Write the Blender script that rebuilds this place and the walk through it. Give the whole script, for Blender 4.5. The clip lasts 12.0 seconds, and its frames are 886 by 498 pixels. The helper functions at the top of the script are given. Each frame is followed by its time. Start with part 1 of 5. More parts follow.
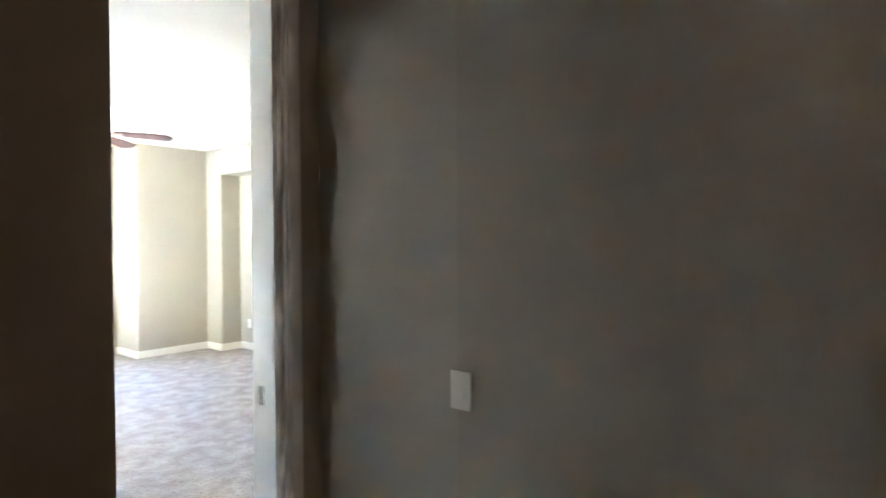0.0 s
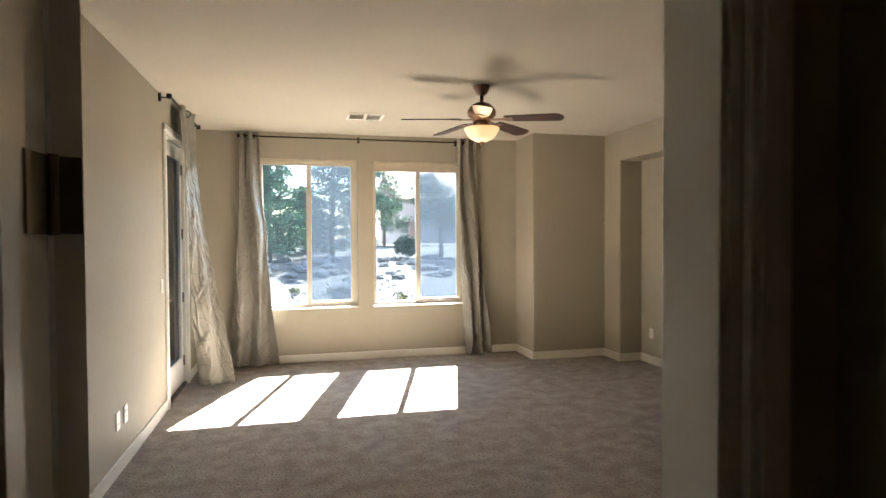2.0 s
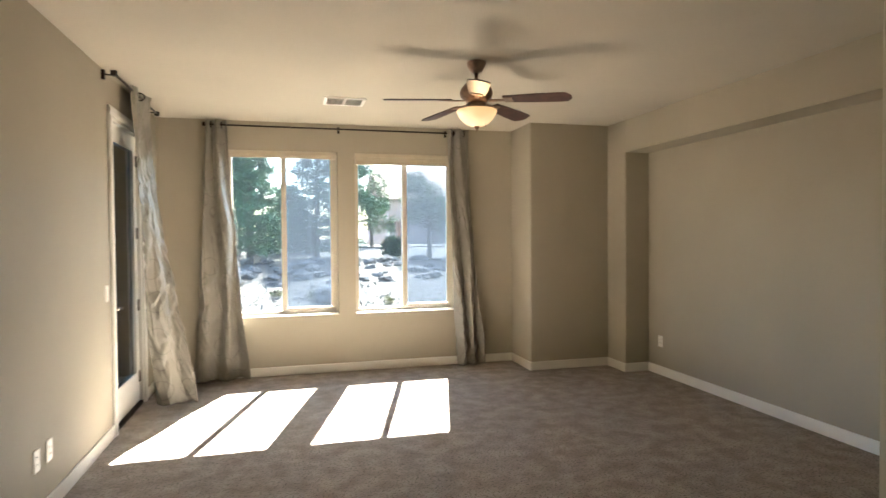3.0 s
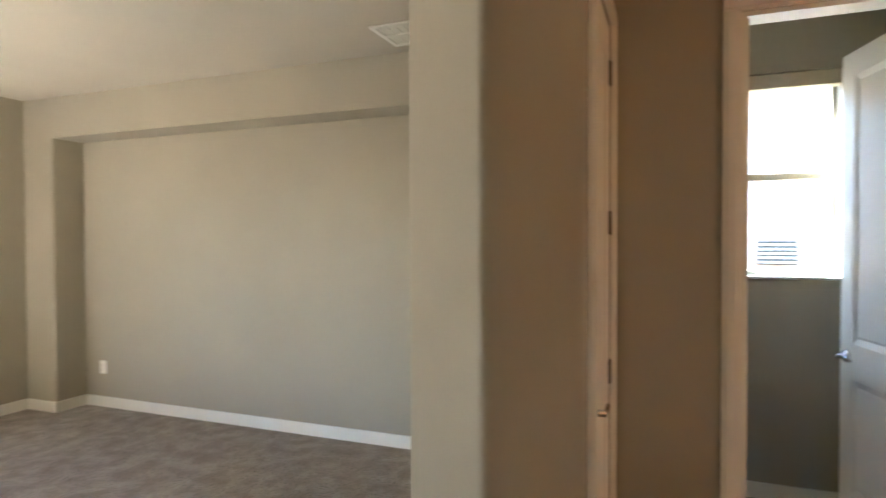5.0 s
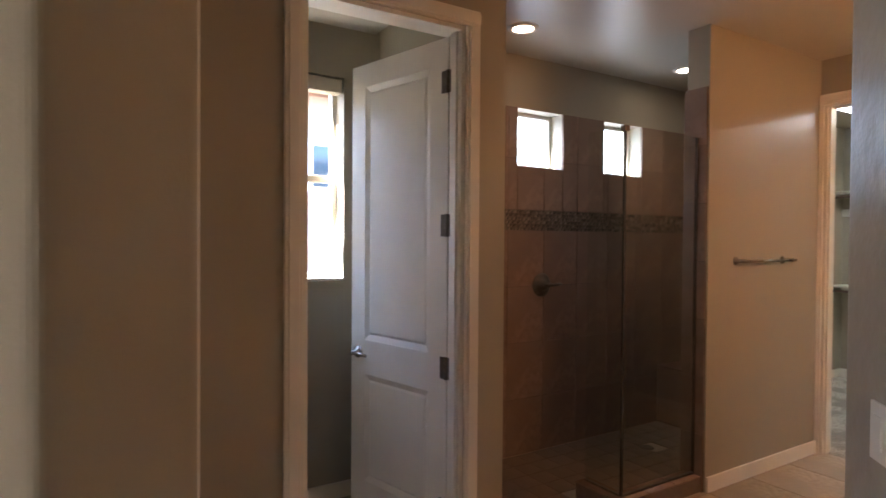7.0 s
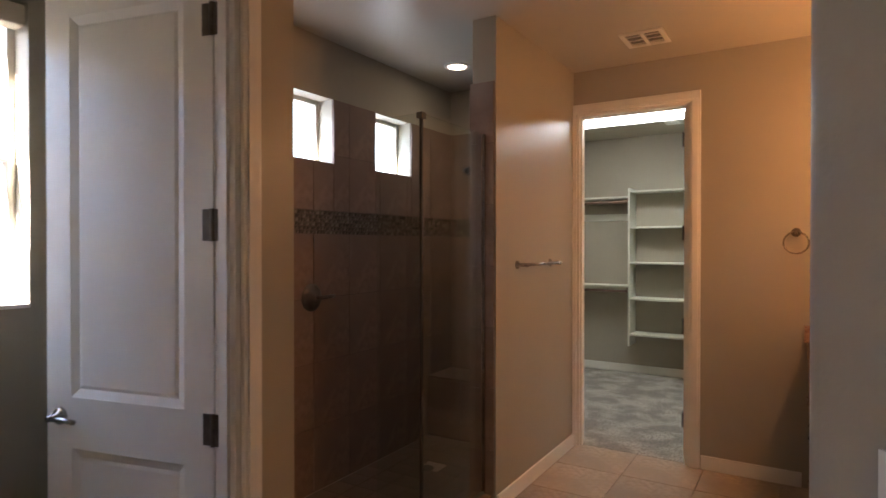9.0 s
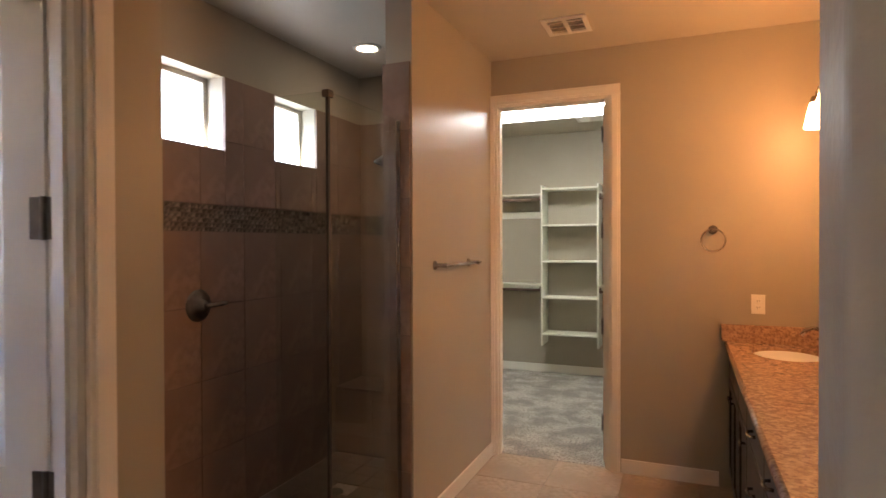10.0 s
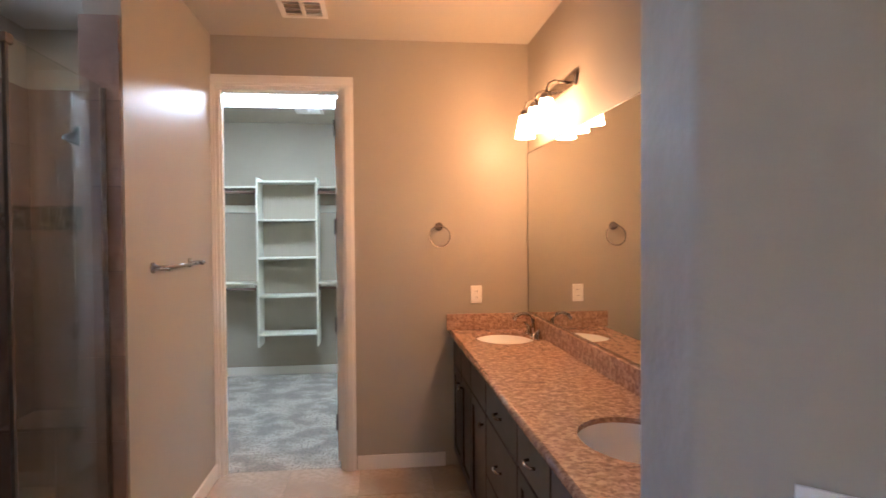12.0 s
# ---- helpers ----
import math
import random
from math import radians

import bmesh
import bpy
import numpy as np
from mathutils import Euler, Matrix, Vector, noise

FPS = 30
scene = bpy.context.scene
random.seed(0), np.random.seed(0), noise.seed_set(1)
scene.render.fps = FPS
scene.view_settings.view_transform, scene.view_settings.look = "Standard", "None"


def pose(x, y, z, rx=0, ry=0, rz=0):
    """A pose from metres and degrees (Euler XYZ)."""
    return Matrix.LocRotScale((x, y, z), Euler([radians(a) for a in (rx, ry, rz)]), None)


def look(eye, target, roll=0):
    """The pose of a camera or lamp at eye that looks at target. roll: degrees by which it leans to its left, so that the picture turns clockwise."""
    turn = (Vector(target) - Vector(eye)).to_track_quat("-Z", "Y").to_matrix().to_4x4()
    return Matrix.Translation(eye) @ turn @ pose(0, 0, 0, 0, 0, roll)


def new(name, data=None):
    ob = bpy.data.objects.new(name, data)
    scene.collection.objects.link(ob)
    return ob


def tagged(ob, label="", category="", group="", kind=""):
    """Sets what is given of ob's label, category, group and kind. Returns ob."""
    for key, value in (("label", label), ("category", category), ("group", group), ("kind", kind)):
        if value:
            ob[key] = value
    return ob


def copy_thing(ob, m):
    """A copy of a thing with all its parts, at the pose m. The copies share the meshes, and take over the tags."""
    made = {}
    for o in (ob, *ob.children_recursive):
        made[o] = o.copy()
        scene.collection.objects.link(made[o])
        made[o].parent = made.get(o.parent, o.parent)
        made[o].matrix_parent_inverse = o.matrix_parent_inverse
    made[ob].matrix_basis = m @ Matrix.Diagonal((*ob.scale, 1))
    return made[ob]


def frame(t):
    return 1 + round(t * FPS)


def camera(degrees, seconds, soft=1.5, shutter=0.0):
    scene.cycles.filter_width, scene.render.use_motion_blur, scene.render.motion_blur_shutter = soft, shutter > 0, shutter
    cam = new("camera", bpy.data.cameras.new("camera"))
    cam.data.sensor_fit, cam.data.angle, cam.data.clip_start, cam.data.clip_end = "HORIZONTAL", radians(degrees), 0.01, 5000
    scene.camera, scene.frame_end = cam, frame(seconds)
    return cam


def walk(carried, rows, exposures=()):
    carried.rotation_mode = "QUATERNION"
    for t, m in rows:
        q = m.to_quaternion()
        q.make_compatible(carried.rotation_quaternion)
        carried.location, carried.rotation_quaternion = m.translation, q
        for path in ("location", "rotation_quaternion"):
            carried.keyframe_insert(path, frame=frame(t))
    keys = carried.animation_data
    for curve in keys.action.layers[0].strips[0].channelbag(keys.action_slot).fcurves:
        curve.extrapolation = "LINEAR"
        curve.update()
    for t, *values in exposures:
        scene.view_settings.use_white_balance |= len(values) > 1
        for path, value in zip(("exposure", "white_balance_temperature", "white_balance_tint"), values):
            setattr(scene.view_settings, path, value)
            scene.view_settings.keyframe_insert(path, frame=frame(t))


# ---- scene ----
cam = camera(74.2, 12.0, shutter=0.3)
PATH = [
    (0, (0.492, 1.778, 1.523), (2.058, 3.021, 1.486), -0.3),
    (0.2, (0.592, 1.854, 1.523), (2.035, 3.239, 1.484), -0.2),
    (0.3, (0.635, 1.895, 1.524), (2.018, 3.339, 1.487), 0.1),
    (0.5, (0.729, 1.974, 1.522), (1.976, 3.537, 1.485), -0.2),
    (1, (0.954, 2.222, 1.527), (1.869, 4.0, 1.486), 0.1),
    (1.5, (1.096, 2.475, 1.53), (1.739, 4.368, 1.48), -0.0),
    (2, (1.154, 2.804, 1.526), (1.627, 4.746, 1.478), -0.3),
    (2.5, (1.201, 3.152, 1.526), (1.617, 5.107, 1.469), -0.2),
    (2.7, (1.242, 3.272, 1.508), (1.669, 5.225, 1.457), -0.3),
    (4.3, (1.378, 3.886, 1.531), (2.819, 5.272, 1.486), -0.3),
    (5, (1.327, 4.083, 1.524), (3.191, 4.807, 1.485), -0.2),
    (5.5, (1.463, 4.236, 1.528), (3.456, 4.391, 1.482), -0.1),
    (6, (1.598, 4.391, 1.519), (3.568, 4.048, 1.485), 0.1),
    (6.5, (1.755, 4.48, 1.519), (3.606, 3.723, 1.486), 0.2),
    (7.1, (1.964, 4.53, 1.521), (3.626, 3.419, 1.49), 0.4),
    (8.8, (2.53, 4.357, 1.526), (3.643, 2.696, 1.509), -0.2),
    (9, (2.578, 4.299, 1.523), (3.627, 2.597, 1.508), -0.0),
    (9.5, (2.691, 4.164, 1.525), (3.598, 2.381, 1.512), -0.2),
    (10, (2.771, 4.019, 1.523), (3.539, 2.173, 1.503), -0.2),
    (10.5, (2.84, 3.913, 1.532), (3.427, 2.001, 1.507), -0.4),
    (11, (2.998, 3.865, 1.531), (3.279, 1.885, 1.51), -0.5),
    (11.5, (3.076, 3.85, 1.536), (3.081, 1.851, 1.503), -0.5),
    (12, (3.037, 3.872, 1.539), (2.809, 1.885, 1.494), -0.4),
]
walk(cam, [(t, look(eye, target, roll)) for t, eye, target, roll in PATH],
     [(0.0, 7.85, 4400, 1), (0.5, 6.15, 4500, 3), (1.0, 5.4, 4900, 5), (1.5, 5.2, 5700, 6), (2.5, 5.0, 6200, 6), (4.3, 5.4, 6500, 4), (5.0, 6.0, 5600, 2), (5.5, 6.25, 5100, 2), (6.0, 6.2, 5200, 5), (6.5, 5.7, 5300, 10), (7.0, 5.35, 5900, 15), (9.0, 5.2, 6000, 17), (9.5, 5.4, 6900, 18), (10.5, 5.75, 5500, 17), (11.5, 5.9, 5200, 15), (12.0, 6.05, 4900, 14)])

# ---- world and light ----
world = bpy.data.worlds.new("world")
scene.world = world
world.use_nodes = True
wn = world.node_tree.nodes
sky = wn.new("ShaderNodeTexSky")
sky.sky_type = "NISHITA"
sky.sun_disc = False
sky.sun_elevation = radians(43.7)
sky.sun_rotation = radians(15)
sky.air_density = 1.0
sky.dust_density = 1.5
wn["Background"].inputs["Strength"].default_value = 0.15
world.node_tree.links.new(sky.outputs["Color"], wn["Background"].inputs["Color"])

sun = new("sun", bpy.data.lights.new("sun", "SUN"))
sun.data.energy = 5.0
sun.data.angle = radians(0.5)
sun.data.color = (1.0, 0.95, 0.86)
sun.matrix_world = look((5, 25, 20), (5 - 0.27 * 20, 25 - 1.01 * 20, 0))


def lamp(name, kind, watts, color, m, size=0.1, spot=None):
    d = bpy.data.lights.new(name, kind)
    d.energy, d.color = watts, color
    if kind == "AREA":
        d.size = size
    else:
        d.shadow_soft_size = size
    if spot:
        d.spot_size, d.spot_blend = radians(spot), 0.6
    ob = new(name, d)
    ob.matrix_world = m
    return ob


WARM = (1.0, 0.62, 0.30)
lamp("fan_bulb", "POINT", 0.55, WARM, pose(2.62, 7.45, 2.395), 0.05)
for i in range(3):
    lamp("vanity_bulb", "POINT", 0.086, (1.0, 0.32, 0.09), pose(2.145, 0.44 + 0.22 * i, 2.18), 0.04)
lamp("shower_can_bulb", "SPOT", 0.06, (1.0, 0.80, 0.58), pose(4.72, 2.21, 2.80), 0.05, 110)
lamp("shower_can_bulb", "SPOT", 0.06, (1.0, 0.80, 0.58), pose(4.73, 0.62, 2.80), 0.05, 110)
lamp("closet_tube", "AREA", 0.055, (1.0, 1.0, 0.62), pose(3.85, -1.35, 2.685), 0.9)
# Added area lamps just outside the shower panes, boosting the sky's light.
for y in (0.83, 1.695):
    lamp("shower_sky_fill", "AREA", 0.15, (0.74, 0.87, 1.0), pose(5.345, y, 2.245, 0, 90, 0), 0.40)
lamp("hall_bulb", "POINT", 0.014, (1.0, 0.50, 0.26), pose(1.35, 0.75, 2.58), 0.06)

# ---- materials ----


def mat(name, color, rough=0.6, metal=0.0, var=0.06, scale=8.0, bump=0.0, bump_scale=150.0, spec=0.5, color2=None, fine=None, obj_var=0.0, band=(0.3, 0.7), streak=None, rings=None):
    m = bpy.data.materials.new(name)
    m.use_nodes = True
    nt = m.node_tree
    b = nt.nodes["Principled BSDF"]
    L = nt.links.new
    co = nt.nodes.new("ShaderNodeTexCoord")
    n1 = nt.nodes.new("ShaderNodeTexNoise")
    n1.inputs["Scale"].default_value = scale
    n1.inputs["Detail"].default_value = 5
    L(co.outputs["Object"], n1.inputs["Vector"])
    ramp = nt.nodes.new("ShaderNodeValToRGB")
    c2 = color2 or tuple(max(0, c * (1 - var * 2)) for c in color)
    ramp.color_ramp.elements[0].color = (*c2, 1)
    ramp.color_ramp.elements[1].color = (*(tuple(min(1, c * (1 + var)) for c in color)), 1)
    ramp.color_ramp.elements[0].position, ramp.color_ramp.elements[1].position = band
    L(n1.outputs["Fac"], ramp.inputs["Fac"])
    out = ramp.outputs["Color"]
    if fine:
        n3 = nt.nodes.new("ShaderNodeTexNoise")
        n3.inputs["Scale"].default_value = fine[0]
        n3.inputs["Detail"].default_value = 4
        L(co.outputs["Object"], n3.inputs["Vector"])
        r3 = nt.nodes.new("ShaderNodeValToRGB")
        r3.color_ramp.elements[0].position, r3.color_ramp.elements[1].position = fine[2], fine[3]
        r3.color_ramp.elements[0].color, r3.color_ramp.elements[1].color = (1, 1, 1, 1), (0, 0, 0, 1)
        L(n3.outputs["Fac"], r3.inputs["Fac"])
        mx = nt.nodes.new("ShaderNodeMixRGB")
        mx.inputs["Color2"].default_value = (*fine[1], 1)
        L(r3.outputs["Color"], mx.inputs["Fac"])
        L(out, mx.inputs["Color1"])
        out = mx.outputs["Color"]
    if streak:
        mp = nt.nodes.new("ShaderNodeMapping")
        mp.inputs["Rotation"].default_value = (0, 0, 0.6)
        mp.inputs["Scale"].default_value = (3.0, 16.0, 6.0)
        L(co.outputs["Object"], mp.inputs["Vector"])
        n4 = nt.nodes.new("ShaderNodeTexNoise")
        n4.inputs["Scale"].default_value = 1.6
        n4.inputs["Detail"].default_value = 6
        n4.inputs["Distortion"].default_value = 0.8
        L(mp.outputs["Vector"], n4.inputs["Vector"])
        r4 = nt.nodes.new("ShaderNodeValToRGB")
        r4.color_ramp.elements[0].position, r4.color_ramp.elements[1].position = 0.63, 0.78
        L(n4.outputs["Fac"], r4.inputs["Fac"])
        m4 = nt.nodes.new("ShaderNodeMixRGB")
        m4.inputs["Color2"].default_value = (*streak, 1)
        L(r4.outputs["Color"], m4.inputs["Fac"])
        L(out, m4.inputs["Color1"])
        out = m4.outputs["Color"]
    if rings:
        vo = nt.nodes.new("ShaderNodeTexVoronoi")
        vo.inputs["Scale"].default_value = 4.2
        L(co.outputs["Object"], vo.inputs["Vector"])
        r5 = nt.nodes.new("ShaderNodeValToRGB")
        r5.color_ramp.elements[0].position, r5.color_ramp.elements[1].position = 0.355, 0.405
        r5.color_ramp.elements.new(0.38).color = (1, 1, 1, 1)
        r5.color_ramp.elements[2].color = (0, 0, 0, 1)
        L(vo.outputs["Distance"], r5.inputs["Fac"])
        m5 = nt.nodes.new("ShaderNodeMixRGB")
        m5.inputs["Color2"].default_value = (*rings, 1)
        L(r5.outputs["Color"], m5.inputs["Fac"])
        L(out, m5.inputs["Color1"])
        out = m5.outputs["Color"]
    if obj_var:
        oi = nt.nodes.new("ShaderNodeObjectInfo")
        hs = nt.nodes.new("ShaderNodeHueSaturation")
        mr = nt.nodes.new("ShaderNodeMapRange")
        mr.inputs["To Min"].default_value, mr.inputs["To Max"].default_value = 1 - obj_var, 1 + obj_var
        L(oi.outputs["Random"], mr.inputs["Value"])
        L(mr.outputs["Result"], hs.inputs["Value"])
        L(out, hs.inputs["Color"])
        out = hs.outputs["Color"]
    L(out, b.inputs["Base Color"])
    b.inputs["Roughness"].default_value, b.inputs["Metallic"].default_value = rough, metal
    b.inputs["Specular IOR Level"].default_value = spec
    if bump:
        n2 = nt.nodes.new("ShaderNodeTexNoise")
        n2.inputs["Scale"].default_value = bump_scale
        n2.inputs["Detail"].default_value = 3
        L(co.outputs["Object"], n2.inputs["Vector"])
        bp = nt.nodes.new("ShaderNodeBump")
        bp.inputs["Strength"].default_value = bump
        bp.inputs["Distance"].default_value = 0.01
        L(n2.outputs["Fac"], bp.inputs["Height"])
        L(bp.outputs["Normal"], b.inputs["Normal"])
    return m


def glow(name, color, strength, base=(0.8, 0.75, 0.65)):
    m = bpy.data.materials.new(name)
    m.use_nodes = True
    b = m.node_tree.nodes["Principled BSDF"]
    b.inputs["Base Color"].default_value = (*base, 1)
    b.inputs["Emission Color"].default_value = (*color, 1)
    b.inputs["Emission Strength"].default_value = strength
    return m


def glass(name, color=(0.97, 0.99, 0.98), rough=0.0, haze=0.0):
    m = bpy.data.materials.new(name)
    m.use_nodes = True
    nt = m.node_tree
    nt.nodes.clear()
    o = nt.nodes.new("ShaderNodeOutputMaterial")
    t = nt.nodes.new("ShaderNodeBsdfTransparent")
    g = nt.nodes.new("ShaderNodeBsdfGlossy")
    g.inputs["Roughness"].default_value = rough
    t.inputs["Color"].default_value = (*color, 1)
    lw = nt.nodes.new("ShaderNodeLayerWeight")
    pw = nt.nodes.new("ShaderNodeMath")
    pw.operation = "POWER"
    pw.inputs[1].default_value = 5
    nt.links.new(lw.outputs["Facing"], pw.inputs[0])
    fr = nt.nodes.new("ShaderNodeMapRange")
    fr.inputs["To Min"].default_value, fr.inputs["To Max"].default_value = 0.035, 0.8
    nt.links.new(pw.outputs["Value"], fr.inputs["Value"])
    mx = nt.nodes.new("ShaderNodeMixShader")
    nt.links.new(fr.outputs["Result"], mx.inputs["Fac"])
    nt.links.new(t.outputs["BSDF"], mx.inputs[1])
    nt.links.new(g.outputs["BSDF"], mx.inputs[2])
    out = mx.outputs["Shader"]
    if haze:
        d = nt.nodes.new("ShaderNodeBsdfTranslucent")
        d.inputs["Color"].default_value = (0.42, 0.53, 0.68, 1)
        m2 = nt.nodes.new("ShaderNodeMixShader")
        m2.inputs["Fac"].default_value = haze
        nt.links.new(out, m2.inputs[1])
        nt.links.new(d.outputs["BSDF"], m2.inputs[2])
        out = m2.outputs["Shader"]
    nt.links.new(out, o.inputs["Surface"])
    return m


PAINT = mat("wall_paint", (0.385, 0.342, 0.264), 0.62, var=0.03, scale=1.2, bump=0.10, bump_scale=80, spec=0.22)
BATHPAINT = mat("satin_bathroom_paint", (0.385, 0.342, 0.264), 0.34, var=0.03, scale=1.2, bump=0.035, bump_scale=60, spec=0.5)
TROWEL = mat("trowelled_wall_paint", (0.40, 0.355, 0.275), 0.42, var=0.03, scale=2, bump=0.5, bump_scale=16, spec=0.4)
CEIL = mat("ceiling_paint", (0.50, 0.45, 0.36), 0.8, var=0.02, scale=1.5, bump=0.2, bump_scale=70, spec=0.2)
WHITE = mat("trim_paint", (0.80, 0.77, 0.70), 0.4, var=0.03, scale=3)
BATHCEIL = mat("satin_ceiling_paint", (0.50, 0.45, 0.36), 0.38, var=0.02, scale=1.5, bump=0.06, bump_scale=50, spec=0.5)
CARPET = mat("carpet_pile", (0.42, 0.37, 0.33), 0.95, var=0.05, scale=7.0, bump=1.0, bump_scale=130, spec=0.05, color2=(0.315, 0.272, 0.237), band=(0.36, 0.64),
             fine=(70, (0.19, 0.165, 0.145), 0.36, 0.47))
CARPET2 = mat("closet_carpet_pile", (0.54, 0.50, 0.43), 0.95, var=0.05, scale=4.5, bump=1.0, bump_scale=130, spec=0.05, color2=(0.36, 0.33, 0.28), band=(0.42, 0.58),
              fine=(70, (0.24, 0.22, 0.20), 0.40, 0.50))
FTILE = mat("floor_tile", (0.44, 0.35, 0.26), 0.35, var=0.16, scale=2.6, bump=0.05, bump_scale=40, fine=(28, (0.36, 0.28, 0.20), 0.35, 0.6), obj_var=0.12)
GROUT = mat("grout", (0.36, 0.31, 0.25), 0.9, var=0.08, scale=30)
STILE = mat("shower_tile", (0.285, 0.20, 0.155), 0.24, var=0.12, scale=2.2, bump=0.05, bump_scale=50, fine=(22, (0.25, 0.172, 0.132), 0.35, 0.6), obj_var=0.03)
SGROUT = mat("shower_grout", (0.16, 0.113, 0.088), 0.9, var=0.08, scale=30)
PANTILE = mat("shower_pan_tile", (0.17, 0.118, 0.085), 0.35, var=0.1, scale=4, obj_var=0.08)
MOSAIC = mat("mosaic_chip", (0.19, 0.155, 0.118), 0.2, var=0.3, scale=30, obj_var=0.32)
GRANITE = mat("granite", (0.47, 0.31, 0.20), 0.17, var=0.18, scale=34, fine=(75, (0.25, 0.145, 0.095), 0.34, 0.52), spec=0.6, color2=(0.31, 0.185, 0.115), streak=(0.13, 0.085, 0.07), band=(0.35, 0.65))
ESPRESSO = mat("espresso_wood", (0.034, 0.018, 0.013), 0.42, var=0.3, scale=9, bump=0.05, bump_scale=60)
PORCELAIN = mat("porcelain", (0.90, 0.88, 0.85), 0.08, var=0.01, scale=2)
NICKEL = mat("brushed_nickel", (0.42, 0.38, 0.34), 0.26, metal=1, var=0.08, scale=40)
HINGE = mat("dark_hinge_metal", (0.17, 0.145, 0.12), 0.42, metal=1, var=0.1, scale=30)
BRONZE = mat("oil_rubbed_bronze", (0.035, 0.026, 0.02), 0.4, metal=0.7, var=0.2, scale=30)
FANMETAL = mat("antique_fan_metal", (0.30, 0.21, 0.16), 0.36, metal=1, var=0.12, scale=30)
FANWOOD = mat("fan_blade_wood", (0.05, 0.017, 0.012), 0.5, var=0.3, scale=14)
FABRIC = mat("curtain_fabric", (0.255, 0.233, 0.195), 0.30, var=0.06, scale=5, bump=0.35, bump_scale=18, spec=0.5, rings=(0.165, 0.15, 0.125))
VINYL = mat("window_vinyl", (0.50, 0.45, 0.36), 0.4, var=0.03, scale=4)
SHADE = mat("roller_shade", (0.52, 0.45, 0.34), 0.7, var=0.04, scale=12)
PLASTIC = mat("plate_plastic", (0.82, 0.79, 0.72), 0.35, var=0.01, scale=4)
VENTGREY = mat("vent_shadow_grey", (0.22, 0.20, 0.17), 0.7, var=0.1, scale=20)
SLOT = mat("dark_slot", (0.05, 0.045, 0.04), 0.7, var=0.1, scale=20)
DOORSHADE = mat("door_shade_fabric", (0.20, 0.23, 0.25), 0.8, var=0.06, scale=20, bump=0.2, bump_scale=300)
MELAMINE = mat("shelf_melamine", (0.74, 0.72, 0.62), 0.45, var=0.03, scale=4)
RODMET = mat("hanging_rod_brown", (0.17, 0.10, 0.07), 0.4, var=0.15, scale=20)
CLEAR = glass("window_glass", (0.46, 0.49, 0.50), 0.0, 0.0022)
BATHGLASS = glass("bathroom_window_glass", (0.72, 0.75, 0.76))
SHOWERPANE = glass("obscured_shower_window_glass", (0.80, 0.82, 0.83))
SCREEN = glass("screened_glass", (0.25, 0.28, 0.31), 0.05, 0.011)
SHOWERGLASS = glass("shower_glass", (0.95, 0.975, 0.96))
MIRROR = bpy.data.materials.new("mirror_silver")
MIRROR.use_nodes = True
MIRROR.node_tree.nodes["Principled BSDF"].inputs["Metallic"].default_value = 1
MIRROR.node_tree.nodes["Principled BSDF"].inputs["Roughness"].default_value = 0.02
MIRROR.node_tree.nodes["Principled BSDF"].inputs["Base Color"].default_value = (0.74, 0.75, 0.72, 1)
BOWL = glow("lit_alabaster", (1.0, 0.56, 0.24), 0.032)
BULBGLOW = glow("lit_frosted_shade", (1.0, 0.50, 0.18), 0.7)
CANGLOW = glow("lit_can_lens", (1.0, 0.82, 0.58), 0.9)
TUBEGLOW = glow("lit_diffuser", (0.95, 1.0, 0.92), 0.4)
GRAVEL = mat("gravel", (0.15, 0.118, 0.088), 0.95, var=0.12, scale=4, bump=1.0, bump_scale=45, fine=(15, (0.05, 0.04, 0.034), 0.43, 0.55))
ROCK = mat("granite_boulder", (0.15, 0.13, 0.115), 0.9, var=0.25, scale=3, bump=0.8, bump_scale=14, obj_var=0.2)
BARK = mat("bark", (0.10, 0.07, 0.05), 0.95, var=0.3, scale=14, bump=0.8, bump_scale=30)
LEAF = mat("pine_foliage", (0.115, 0.20, 0.095), 0.8, var=0.5, scale=3, spec=0.2)
LEAF2 = mat("deciduous_foliage", (0.10, 0.17, 0.06), 0.75, var=0.5, scale=3, spec=0.2)
DRYGRASS = mat("dry_grass", (0.22, 0.20, 0.07), 0.85, var=0.3, scale=6)
BUSHLEAF = mat("shrub_foliage", (0.03, 0.065, 0.03), 0.8, var=0.5, scale=5, spec=0.2)
IRON = mat("black_iron", (0.03, 0.026, 0.024), 0.6, var=0.1, scale=20)
BLOCK = mat("slump_block", (0.36, 0.20, 0.15), 0.9, var=0.15, scale=6, bump=0.5, bump_scale=30)
STUCCO = mat("pink_stucco", (0.50, 0.35, 0.28), 0.9, var=0.05, scale=3, bump=0.5, bump_scale=60)
ROOFT = mat("clay_roof", (0.30, 0.16, 0.11), 0.85, var=0.2, scale=8)
DARKPANE = mat("dark_window_pane", (0.05, 0.07, 0.09), 0.08, var=0.1, scale=2)

# ---- helpers for shapes ----


def mesh_of(bm, name, material, smooth=False):
    me = bpy.data.meshes.new(name)
    bm.normal_update()
    bm.to_mesh(me)
    bm.free()
    if material:
        me.materials.append(material)
    if smooth:
        for p in me.polygons:
            p.use_smooth = True
    return me


def part(name, bm, material, parent=None, label="", smooth=False):
    ob = new(name, mesh_of(bm, name, material, smooth))
    if parent:
        ob.parent = parent
    if label:
        ob["label"] = label
    return ob


